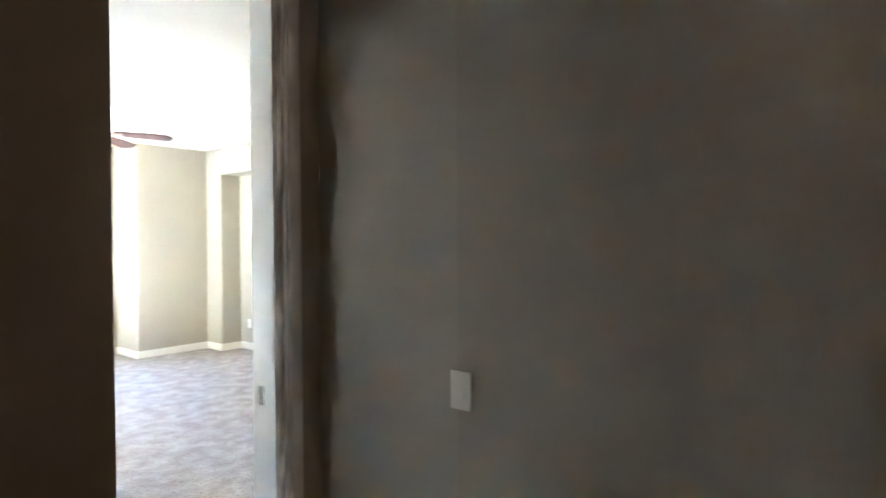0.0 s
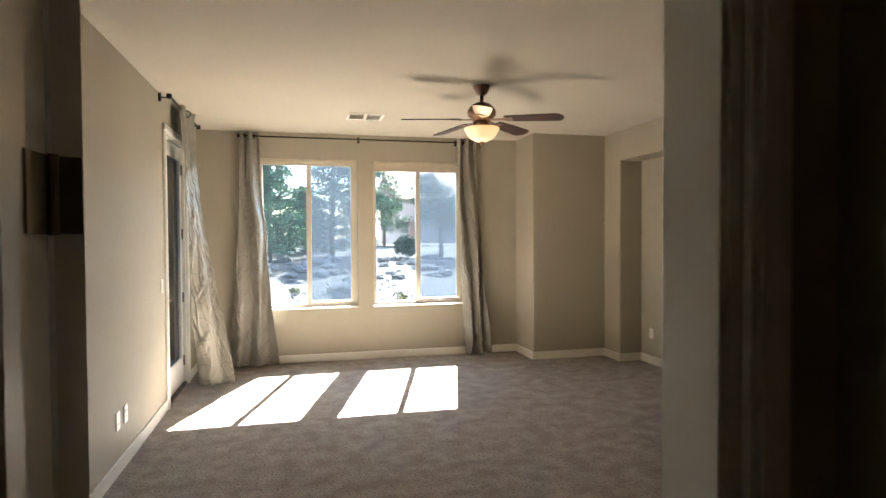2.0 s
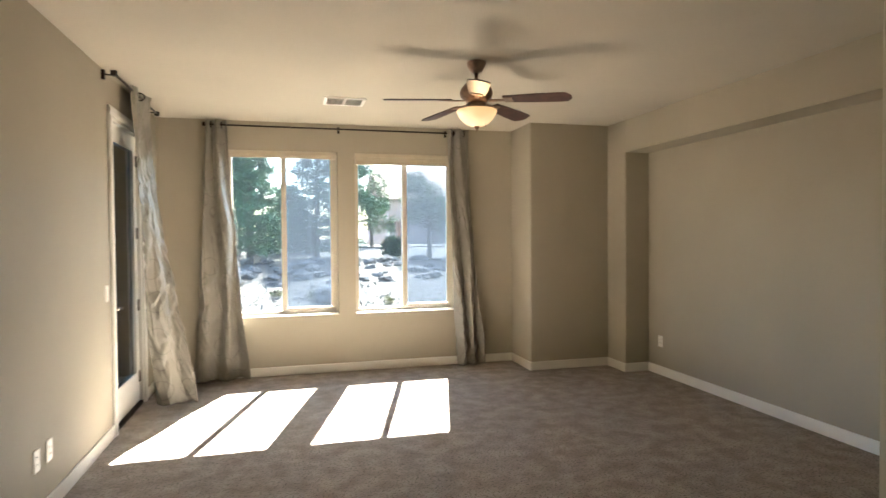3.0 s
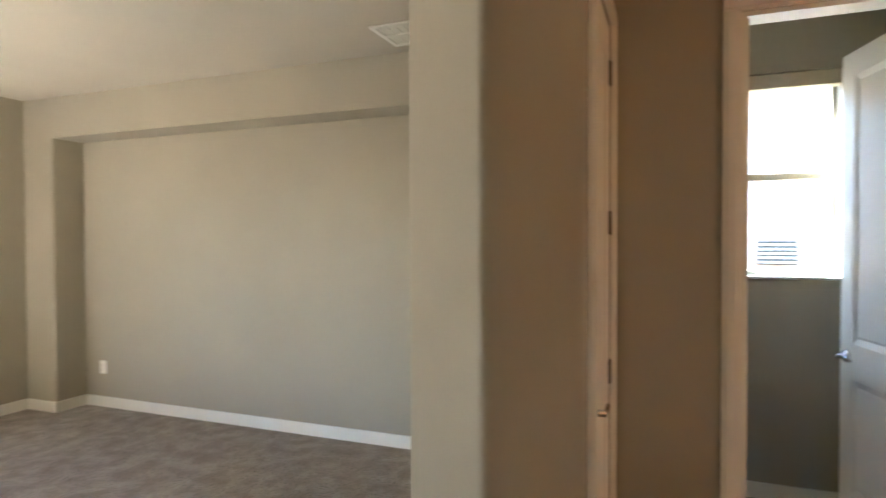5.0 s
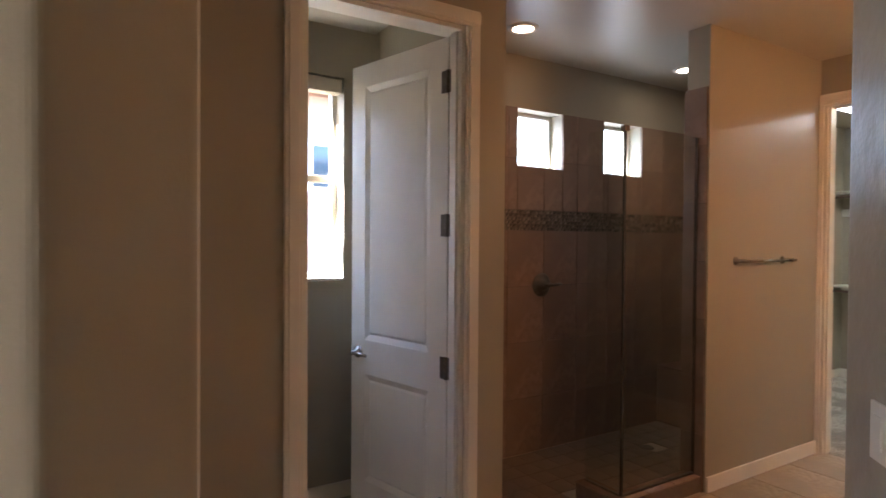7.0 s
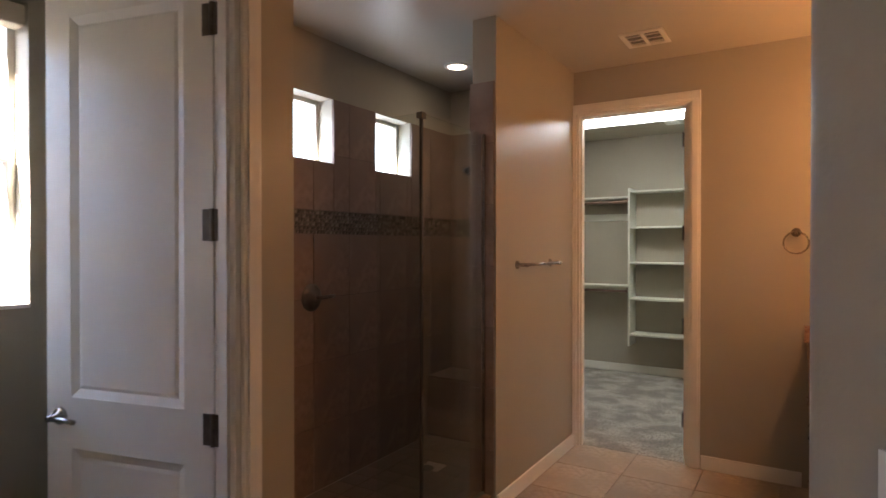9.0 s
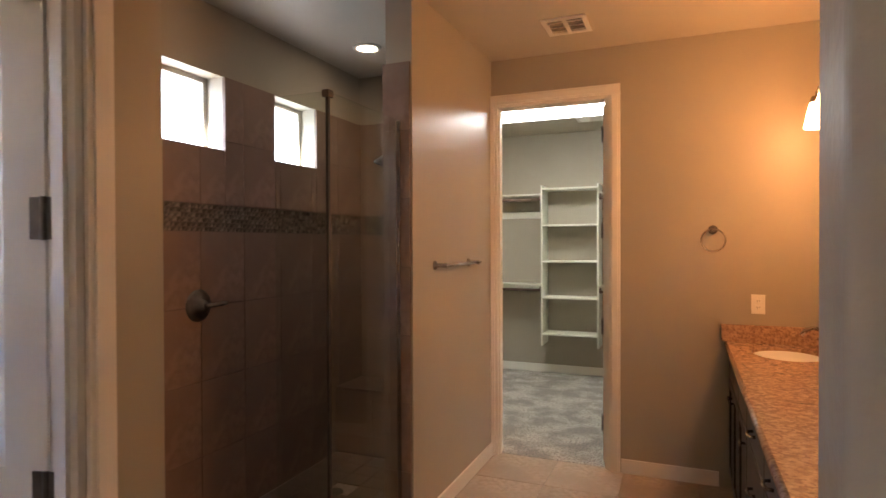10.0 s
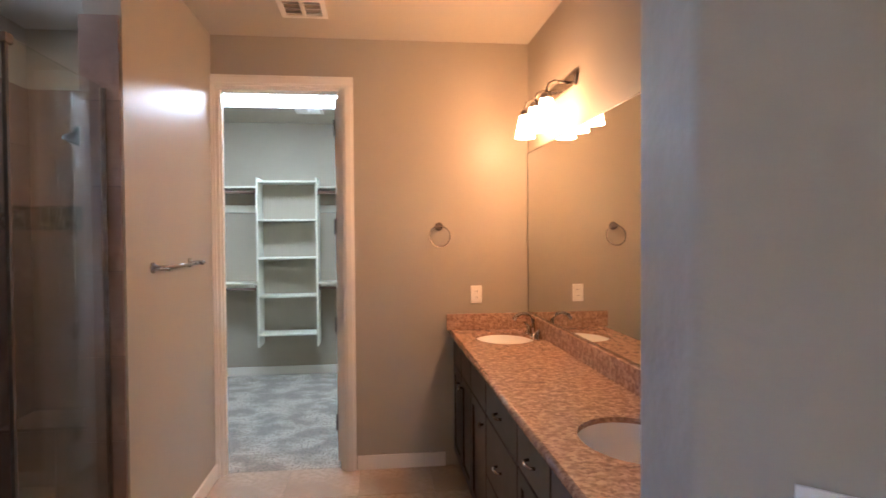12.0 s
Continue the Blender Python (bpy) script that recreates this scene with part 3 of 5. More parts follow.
def slider_window(name, x0, x1, z0, z1, shade_drop):
    """A two-light slider set in the depth of the north wall, with a rolled shade at its head."""
    w = empty(name, "beige vinyl sliding window with a raised shade", "window")
    w["kind"] = "structure"
    y0, y1, f = 10.115, 10.175, 0.045
    bm = boxes([(x0, y0, z0, x0 + f, y1, z1), (x1 - f, y0, z0, x1, y1, z1), (x0 + f, y0, z0, x1 - f, y1, z0 + f), (x0 + f, y0, z1 - f, x1 - f, y1, z1)], bevel=0.004)
    part("window_frame", bm, VINYL, w)
    mid = (x0 + x1) / 2
    part("meeting_stile", box(mid - 0.028, y0 - 0.004, z0 + f, mid + 0.028, y1 - 0.01, z1 - f, bevel=0.004), VINYL, w)
    part("sash_rail", boxes([(mid + 0.028, y0 + 0.004, z0 + f, x1 - f, y0 + 0.03, z0 + f + 0.03), (x1 - f - 0.03, y0 + 0.004, z0 + f + 0.03, x1 - f, y0 + 0.03, z1 - f)], bevel=0.003), VINYL, w)
    for nm, a, b, m in (("pane", x0 + f, mid - 0.028, CLEAR), ("pane", mid + 0.028, x1 - f, SCREEN)):
        p = part(nm, box(a, y0 + 0.035, z0 + f, b, y0 + 0.041, z1 - f), m, w)
        p.visible_shadow = False
    part("window_sill", box(x0, 10.02, z0 - 0.012, x1, y0, z0 + 0.004, bevel=0.004), WHITE, w)
    s = empty("roller_shade", "cream fabric shade rolled up under the window head", "window shade", "bedroom shades")
    part("headrail", box(x0 + 0.006, 10.045, z1 - 0.045, x1 - 0.006, 10.105, z1 - 0.002, bevel=0.006), SHADE, s)
    n = max(2, int(shade_drop / 0.02))
    part("folded_shade", boxes([(x0 + 0.012, 10.052, z1 - 0.045 - shade_drop * (i + 1) / n, x1 - 0.012, 10.098, z1 - 0.047 - shade_drop * i / n) for i in range(n)], bevel=0.003), SHADE, s)
    return w


slider_window("window_1", 0.68, 1.84, 0.65, 2.445, 0.03)
slider_window("window_2", 2.03, 3.19, 0.65, 2.445, 0.08)


def side_window(name, label, y0, y1, z0, z1, hung):
    w = empty(name, label, "window")
    w["kind"] = "structure"
    x0, x1, f = 5.26, 5.315, 0.03
    bm = boxes([(x0, y0, z0, x1, y0 + f, z1), (x0, y1 - f, z0, x1, y1, z1), (x0, y0 + f, z0, x1, y1 - f, z0 + f), (x0, y0 + f, z1 - f, x1, y1 - f, z1)], bevel=0.004)
    part("window_frame", bm, VINYL, w)
    cuts = [(z0 + f, (z0 + z1) / 2 - 0.02), ((z0 + z1) / 2 + 0.02, z1 - f)] if hung else [(z0 + f, z1 - f)]
    if hung:
        part("meeting_rail", box(x0 - 0.003, y0 + f, (z0 + z1) / 2 - 0.02, x1 - 0.005, y1 - f, (z0 + z1) / 2 + 0.02, bevel=0.003), VINYL, w)
    for lo, hi in cuts:
        p = part("pane", box(x0 + 0.03, y0 + f, lo, x0 + 0.036, y1 - f, hi), BATHGLASS if hung else SHOWERPANE, w)
        p.visible_shadow = not hung
    part("window_sill", box(5.14, y0, z0 - 0.012, x0, y1, z0 + 0.004, bevel=0.004), WHITE, w)
    return w


side_window("window_3", "small square shower window set high in the tile", 0.61, 1.05, 2.04, 2.45, False)
side_window("window_4", "small square shower window set high in the tile", 1.48, 1.91, 2.04, 2.45, False)
side_window("window_5", "single-hung vinyl window of the toilet room", 3.20, 3.86, 1.29, 2.46, True)
ws = empty("toilet_shade", "cream shade rolled up at the toilet room window", "window shade")
part("headrail", box(5.16, 3.205, 2.37, 5.24, 3.855, 2.455, bevel=0.008), SHADE, ws)

# ---- doors ----
panel_door("toilet_door", "white two-panel moulded door standing open into the toilet room", 0.72, 2.43, pose(4.172, 3.087, 0.005, 0, 0, 13), swing=1)
panel_door("closet_door", "white two-panel moulded door folded open inside the closet", 0.76, 2.46, pose(3.285, -0.125, 0.005, 0, 0, -93), swing=1)
linen = panel_door("linen_door", "white two-panel moulded linen cupboard door, shut", 0.67, 2.43, pose(3.985, 4.352, 0.005, 0, 0, 180), swing=1)

panel_door("hall_door", "white two-panel moulded door swung wide open into the bedroom", 0.89, 2.42, HALL_DOOR, hinges=0)

patio = empty("patio_door", "white patio door with one full-height glass light", "door")
dx0, dx1 = -0.075, -0.03
part("door_frame", boxes([(dx0, 8.425, 0.03, dx1, 8.535, 2.42), (dx0, 9.185, 0.03, dx1, 9.295, 2.42), (dx0, 8.535, 0.03, dx1, 9.185, 0.29), (dx0, 8.535, 2.29, dx1, 9.185, 2.42)], bevel=0.003), WHITE, patio)
part("glazing_bead", boxes([(dx1, 8.525, 0.28, dx1 + 0.008, 8.55, 2.30), (dx1, 9.17, 0.28, dx1 + 0.008, 9.195, 2.30), (dx1, 8.55, 0.28, dx1 + 0.008, 9.17, 0.305), (dx1, 8.55, 2.275, dx1 + 0.008, 9.17, 2.30)], bevel=0.002), WHITE, patio)
part("glass_light", box(-0.056, 8.535, 0.29, -0.048, 9.185, 2.29), SCREEN, patio, "dim screened glass")
part("door_shade", box(-0.070, 8.54, 0.295, -0.066, 9.18, 2.285), DOORSHADE, patio, "grey-blue shade drawn behind the glass")
part("threshold", box(-0.16, 8.42, 0.0, -0.002, 9.30, 0.028, bevel=0.004), BRONZE, patio)
lever_handle(patio, pose(dx1, 8.485, 0.955))
part("deadbolt", lathe([(0, 0), (0.03, 0), (0.03, 0.012), (0.02, 0.02), (0, 0.022)], (dx1, 8.485, 1.40), 20, "X"), NICKEL, patio, smooth=True)
for i in range(4):
    hinge(patio, pose(dx1 + 0.001, 9.30, 0.25 + i * 0.65))

# ---- bedroom things ----


def ceiling_fan(at, turn):
    x, y, top = at
    f = empty("ceiling_fan", "five-blade ceiling fan with dark wood blades and a lit glass bowl", "ceiling fan")
    part("canopy", lathe([(0.0, 0), (0.07, 0), (0.07, -0.012), (0.062, -0.035), (0.04, -0.07), (0.025, -0.078), (0, -0.078)], (x, y, top), 32), FANMETAL, f, smooth=True)
    part("downrod", cyl((x, y, top - 0.16), (x, y, top - 0.07), 0.013), FANMETAL, f, smooth=True)
    part("motor_housing", lathe([(0, -0.135), (0.035, -0.135), (0.08, -0.155), (0.112, -0.19), (0.12, -0.22), (0.112, -0.25), (0.085, -0.275), (0.075, -0.29), (0, -0.29)], (x, y, top), 40), FANMETAL, f, smooth=True)
    part("switch_housing", lathe([(0, -0.288), (0.062, -0.288), (0.07, -0.305), (0.062, -0.33), (0.09, -0.342), (0, -0.342)], (x, y, top), 32), FANMETAL, f, smooth=True)
    part("light_bowl", lathe([(0.142, -0.343), (0.146, -0.352), (0.138, -0.37), (0.118, -0.405), (0.085, -0.437), (0.045, -0.455), (0.0, -0.458)], (x, y, top), 40), BOWL, f, "lit alabaster glass bowl", True)
    part("finial", lathe([(0, -0.452), (0.018, -0.456), (0.02, -0.468), (0.008, -0.478), (0.006, -0.49), (0, -0.494)], (x, y, top), 20), FANMETAL, f, smooth=True)
    part("pull_chain", cyl((x + 0.05, y - 0.05, top - 0.47), (x + 0.05, y - 0.05, top - 0.345), 0.0015, n=6), FANMETAL, f)
    for k in range(5):
        a = turn + 72 * k
        m = pose(x, y, top - 0.272, 0, 0, a)
        bm = bmesh.new()
        n, rows = 14, []
        for i in range(n + 1):
            t = i / n
            r = 0.20 + 0.475 * t
            half = (0.052 + 0.022 * math.sin(t * math.pi * 0.6)) * (1 if t < 0.9 else math.sqrt(max(0.0, 1 - ((t - 0.9) / 0.1) ** 2)) * 0.72 + 0.28)
            rows.append([bm.verts.new((r, half * s, z)) for s, z in ((-1, 0), (1, 0), (1, 0.007), (-1, 0.007))])
        for p, q in zip(rows, rows[1:]):
            for j in range(4):
                bm.faces.new((p[j], p[(j + 1) % 4], q[(j + 1) % 4], q[j]))
        bm.faces.new(rows[0])
        bm.faces.new(rows[-1])
        bmesh.ops.recalc_face_normals(bm, faces=bm.faces)
        bmesh.ops.transform(bm, matrix=m @ pose(0, 0, 0, -10, 3), verts=bm.verts)
        blade = part("blade", bm, FANWOOD, f)
        bm = bmesh.new()
        add_box(bm, 0.09, -0.016, -0.008, 0.21, 0.016, 0.0, bevel=0.003)
        add_box(bm, 0.20, -0.038, -0.006, 0.265, 0.038, 0.0, bevel=0.003)
        bmesh.ops.transform(bm, matrix=m @ pose(0, 0, 0, -10, 3), verts=bm.verts)
        part("blade_arm", bm, FANMETAL, blade, "antique metal blade arm")
    return f


ceiling_fan((2.62, 7.45, H), -107)
ceiling_vent("ceiling_vent", "white louvred ceiling air vent", 1.63, 8.72, 2.0, 9.02, H)
# White backing: window light on these louvres is put into the colour.
ceiling_vent("ceiling_vent", "white louvred ceiling air vent near the niche", 4.36, 5.42, 4.72, 5.72, H, back=WHITE)


def curtain(label, tops, foots, z_top, z_foot, folds, depth, seed):
    """A hanging panel: gathered along the line tops, spread along the line foots, with pleats, creases and a rumpled hem."""
    c = empty("curtain", label, "curtain", "bedroom curtains")
    rnd = random.Random(seed)
    bm = bmesh.new()
    nu, nv = 120, 110
    t0, t1, f0, f1 = (Vector((*p, 0)) for p in (*tops, *foots))
    grid = []
    for j in range(nv + 1):
        v = j / nv
        row = []
        for i in range(nu + 1):
            u = i / nu
            e = v ** 1.5
            p = (t0 + (t1 - t0) * u) * (1 - e) + (f0 + (f1 - f0) * u) * e
            d = ((t1 - t0) * (1 - e) + (f1 - f0) * e).normalized()
            nrm = Vector((d.y, -d.x, 0))
            a = depth * (0.8 + 0.35 * v) * math.sin(2 * math.pi * folds * u + 1.2 * math.sin(5 * v + 3 * u))
            crease = 0.05 * v * noise.noise((u * 1.3 + seed, v * 6, 3.0)) + 0.03 * max(0, v - 0.2) * noise.noise((u * 1.6, v * 22, seed)) + 0.012 * v * noise.noise((u * 4, v * 34, seed + 2.0))
            ridge = 1 - abs(noise.noise((u * 1.6 + 0.8 * v, v * 15 + 1.5 * u, seed + 4.0))) * 9
            ridge2 = 1 - abs(noise.noise((u * 3 - 2 * v, v * 9 - 3 * u, seed + 9.0))) * 9
            crease += (0.020 * max(0, ridge) + 0.014 * max(0, ridge2)) * min(1, 0.35 + 1.2 * v)
            p = p + nrm * (a + crease) + d * 0.015 * noise.noise((u * 4, v * 6, seed + 7.0))
            z = z_top + (z_foot - z_top) * v + (0.02 * noise.noise((u * 8, seed, 1.0)) if v > 0.97 else 0)
            row.append(bm.verts.new((p.x, p.y, max(0.006, z))))
        grid.append(row)
    for a, b in zip(grid, grid[1:]):
        for i in range(nu):
            bm.faces.new((a[i], a[i + 1], b[i + 1], b[i]))
    ob = part("panel", bm, FABRIC, c, smooth=True)
    s = ob.modifiers.new("thickness", "SOLIDIFY")
    s.thickness = 0.003
    for k in range(folds):
        p = t0 + (t1 - t0) * (k + 0.5) / folds
        ring = lathe([(0.028, -0.006), (0.036, -0.006), (0.036, 0.006), (0.028, 0.006)], (0, 0, 0), 20, "X", False)
        bmesh.ops.transform(ring, matrix=Matrix.Translation((p.x, p.y, z_top - 0.05)) @ pose(0, 0, 0, 0, 0, math.degrees(math.atan2((t1 - t0).y, (t1 - t0).x))), verts=ring.verts)
        part("grommet", ring, BRONZE, c, "dark metal grommet", True)
    return c


def curtain_rod(label, a, b, brackets, wall_dir):
    r = empty("curtain_rod", label, "curtain rod", "bedroom curtain rods")
    a, b = Vector(a), Vector(b)
    part("pole", cyl(a, b, 0.009, n=14), BRONZE, r, smooth=True)
    d = (b - a).normalized()
    for p, s in ((a, -1), (b, 1)):
        m = boxes([(-0.02, -0.02, -0.02, 0.02, 0.02, 0.02)], bevel=0.004)
        bmesh.ops.transform(m, matrix=Matrix.Translation(p + d * s * 0.02), verts=m.verts)
        part("finial", m, BRONZE, r, "square dark finial")
    for t in brackets:
        p = a + (b - a) * t
        q = p + Vector(wall_dir)
        bm = cyl(p, q, 0.006, n=10)
        add_box(bm, *(q - Vector((0.012, 0.012, 0.035))), *(q + Vector((0.012, 0.012, 0.035))))
        part("bracket", bm, BRONZE, r)
    return r


curtain_rod("dark bronze curtain rod over the patio door", (0.095, 8.19, 2.705), (0.095, 9.60, 2.705), (0.02, 0.97), (-0.085, 0, 0))
curtain_rod("dark bronze curtain rod over the two windows", (0.50, 9.935, 2.682), (3.13, 9.935, 2.682), (0.02, 0.515, 0.98), (0, 0.085, 0))
curtain("silvery taupe grommet curtain bunched beside the patio door", ((0.08, 8.68), (0.13, 9.14)), ((0.15, 9.10), (0.49, 9.14)), 2.755, 0.02, 1, 0.030, 3)
curtain("silvery taupe grommet curtain bunched at the window's side", ((0.49, 9.935), (0.70, 9.935)), ((0.34, 9.88), (0.90, 9.93)), 2.73, 0.02, 2, 0.050, 11)
curtain("silvery taupe grommet curtain bunched in the room's corner", ((3.08, 9.935), (3.34, 9.935)), ((3.18, 9.86), (3.50, 9.92)), 2.73, 0.02, 2, 0.04, 23)

plate("light_switch", "white rocker switch beside the patio door", "y", 0.0, 1, 8.22, 1.10)
plate("outlet", "white wall outlet low on the bedroom wall", "y", 0.0, 1, 6.93, 0.34, "outlet")
plate("outlet", "white cable outlet low on the bedroom wall", "y", 0.0, 1, 7.10, 0.34, "outlet")
plate("outlet", "white wall outlet low in the niche", "y", 5.15, -1, 8.88, 0.36, "outlet")
plate("outlet", "white wall outlet low at the niche end", "y", 5.15, -1, 5.65, 0.36, "outlet")
stub_switch = plate("light_switch", "wide white switch plate on the angled wall end", "x", 0.0, 1, 0.0, 1.14, "switch", 0.12)
stub_switch.matrix_world = pose(2.430, 3.184, 0, 0, 0, -45)
plate("light_switch", "white switch plate on the dark hall wall", "y", 1.93, -1, 2.85, 1.055)

# ---- bathroom ----
vanity = empty("vanity", "dark espresso double vanity cabinet", "vanity cabinet")
part("body", boxes([(2.012, 0.004, 0.10, 2.51, 2.86, 0.12), (2.012, 0.004, 0.12, 2.03, 2.86, 0.875), (2.03, 0.004, 0.12, 2.49, 0.022, 0.875), (2.03, 2.842, 0.12, 2.49, 2.86, 0.875),
                    (2.03, 1.16, 0.12, 2.49, 1.178, 0.875), (2.49, 0.004, 0.12, 2.51, 2.86, 0.875)]), ESPRESSO, vanity)
part("toe_kick", box(2.012, 0.004, 0.0, 2.46, 2.86, 0.10), SLOT, vanity)


def front(name, y0, y1, z0, z1, pull):
    """A shaker front with a raised rim; pull is 'bar', 'knob' or ''."""
    x = 2.51
    bm = bmesh.new()
    s = 0.05 if z1 - z0 > 0.3 else 0.0
    if s:
        for r in ((y0, z0, y0 + s, z1), (y1 - s, z0, y1, z1), (y0 + s, z0, y1 - s, z0 + s), (y0 + s, z1 - s, y1 - s, z1)):
            add_box(bm, x, r[0], r[1], x + 0.02, r[2], r[3])
        add_box(bm, x, y0 + s, z0 + s, x + 0.010, y1 - s, z1 - s)
    else:
        add_box(bm, x, y0, z0, x + 0.02, y1, z1, bevel=0.004)
    p = part(name, bm, ESPRESSO, vanity)
    yc, zc = (y0 + y1) / 2, (z0 + z1) / 2
    if pull == "bar":
        part("pull", tube([(x + 0.02, yc - 0.04, zc), (x + 0.04, yc - 0.034, zc), (x + 0.046, yc, zc), (x + 0.04, yc + 0.034, zc), (x + 0.02, yc + 0.04, zc)], 0.006, 8), NICKEL, p, "nickel arched pull", True)
    elif pull:
        part("knob", lathe([(0, 0), (0.006, 0), (0.006, 0.014), (0.015, 0.018), (0.015, 0.026), (0, 0.03)], (x + 0.02, y1 - 0.05 if pull == "kr" else y0 + 0.05, z1 - 0.06), 14, "X"), NICKEL, p, "nickel knob", True)


G = 0.006
for y0, y1, pull in ((0.02, 0.37, "kr"), (0.37, 0.73, "kl"), (0.73, 1.17, "kr"), (2.20, 2.52, "kr"), (2.52, 2.84, "kl")):
    front("false_front", y0 + G, y1 - G, 0.70, 0.862, "")
    front("door", y0 + G, y1 - G, 0.115, 0.69, pull)
for z0, z1 in ((0.70, 0.862), (0.42, 0.69), (0.115, 0.41)):
    front("drawer", 1.17 + G, 1.79 - G, z0, z1, "bar")
front("drawer", 1.79 + G, 2.20 - G, 0.70, 0.862, "bar")
front("door", 1.79 + G, 2.20 - G, 0.115, 0.69, "kr")


SINKS = ((2.26, 0.36), (2.245, 2.165))


def counter_top():
    """The granite slab with two oval cut-outs."""
    bm = bmesh.new()
    x0, x1, z0, z1 = 2.012, 2.545, 0.878, 0.912
    ys = [0.004, 0.06, 0.66, 1.78, 2.38, 2.86]
    n = 48

    def oval_patch(ya, yb, cx, cy):
        loops = []
        for z in (z1, z0):
            sq, el = [], []
            for k in range(n):
                a = 2 * math.pi * k / n
                c, s = math.cos(a), math.sin(a)
                t = 1 / max(abs(c), abs(s))
                px = (x1 + x0) / 2 + c * t * (x1 - x0) / 2
                py = (yb + ya) / 2 + s * t * (yb - ya) / 2
                sq.append(bm.verts.new((px, py, z)))
                el.append(bm.verts.new((cx + 0.175 * c, cy + 0.215 * s, max(z, 0.893))))
            loops.append((sq, el))
        for k in range(n):
            j = (k + 1) % n
            (s1, e1), (s0, e0) = loops
            bm.faces.new((s1[k], s1[j], e1[j], e1[k]))
            bm.faces.new((s0[k], e0[k], e0[j], s0[j]))
            bm.faces.new((e1[k], e1[j], e0[j], e0[k]))
            bm.faces.new((s1[k], s0[k], s0[j], s1[j]))
    add_box(bm, x0, ys[0], z0, x1, ys[1], z1)
    oval_patch(ys[1], ys[2], *SINKS[0])
    add_box(bm, x0, ys[2], z0, x1, ys[3], z1)
    oval_patch(ys[3], ys[4], *SINKS[1])
    add_box(bm, x0, ys[4], z0, x1, ys[5], z1)
    bmesh.ops.recalc_face_normals(bm, faces=bm.faces)
    return bm


top = empty("granite_countertop", "speckled brown granite countertop with backsplash on the vanity", "countertop")
part("slab", counter_top(), GRANITE, top)
part("edge", tube([(2.543, 0.006, 0.896), (2.543, 2.858, 0.896)], 0.0165, 12), GRANITE, top, "rounded polished front edge", True)
part("backsplash", box(2.012, 0.03, 0.912, 2.034, 2.86, 1.018, bevel=0.002), GRANITE, top)
part("side_splash", box(2.012, 0.004, 0.912, 2.575, 0.026, 1.018, bevel=0.002), GRANITE, top)

for sx, sy in SINKS:
    b = empty("sink_basin", "white oval undermount basin in the granite", "sink", "vanity basins")
    bm = bmesh.new()
    n, rings = 48, []
    for r, z in ((1.0, 0.897), (0.985, 0.885), (0.95, 0.855), (0.86, 0.812), (0.68, 0.782), (0.35, 0.768), (0.1, 0.764)):
        rings.append([bm.verts.new((sx + 0.178 * r * math.cos(2 * math.pi * k / n), sy + 0.218 * r * math.sin(2 * math.pi * k / n), z)) for k in range(n)])
    for p, q in zip(rings, rings[1:]):
        for k in range(n):
            bm.faces.new((p[k], p[(k + 1) % n], q[(k + 1) % n], q[k]))
    bm.faces.new(rings[-1])
    ob = part("bowl", bm, PORCELAIN, b, smooth=True)
    ob.modifiers.new("thickness", "SOLIDIFY").thickness = 0.006
    part("drain", lathe([(0, 0), (0.022, 0), (0.02, 0.004), (0, 0.005)], (sx, sy, 0.7635), 20), NICKEL, b, "nickel drain")
    f = empty("faucet", "brushed nickel widespread faucet with a curved spout", "faucet", "vanity faucets")
    fx = 2.075
    part("spout", tube([(fx, sy, 0.912), (fx, sy, 0.97), (fx + 0.006, sy, 1.02), (fx + 0.03, sy, 1.052), (fx + 0.07, sy, 1.06), (fx + 0.105, sy, 1.045), (fx + 0.125, sy, 1.018)], 0.011, 12), NICKEL, f, smooth=True)
    part("spout_base", lathe([(0, 0), (0.026, 0), (0.025, 0.008), (0.015, 0.02), (0, 0.022)], (fx, sy, 0.912), 24), NICKEL, f, smooth=True)
    for s in (-1, 1):
        hy = sy + s * 0.105
        h = part("handle_base", lathe([(0, 0), (0.026, 0), (0.024, 0.01), (0.015, 0.03), (0.017, 0.05), (0.0, 0.056)], (fx, hy, 0.912), 24), NICKEL, f, smooth=True)
        part("handle_lever", tube([(fx, hy, 0.962), (fx + 0.01, hy + s * 0.03, 0.972), (fx + 0.015, hy + s * 0.065, 0.980)], 0.007, 8), NICKEL, h, smooth=True)

mirror = empty("wall_mirror", "large frameless wall mirror above the backsplash", "mirror")
part("mirror_glass", box(2.012, 0.02, 1.022, 2.018, 2.80, 2.085), MIRROR, mirror)
part("bevel_edge", boxes([(2.012, 0.012, 1.022, 2.0195, 0.022, 2.09), (2.012, 0.022, 2.083, 2.0195, 2.80, 2.09)]), HINGE, mirror, "dark bevelled mirror edge")
part("edge_channel", box(2.012, 0.02, 1.019, 2.021, 2.80, 1.028), NICKEL, mirror)

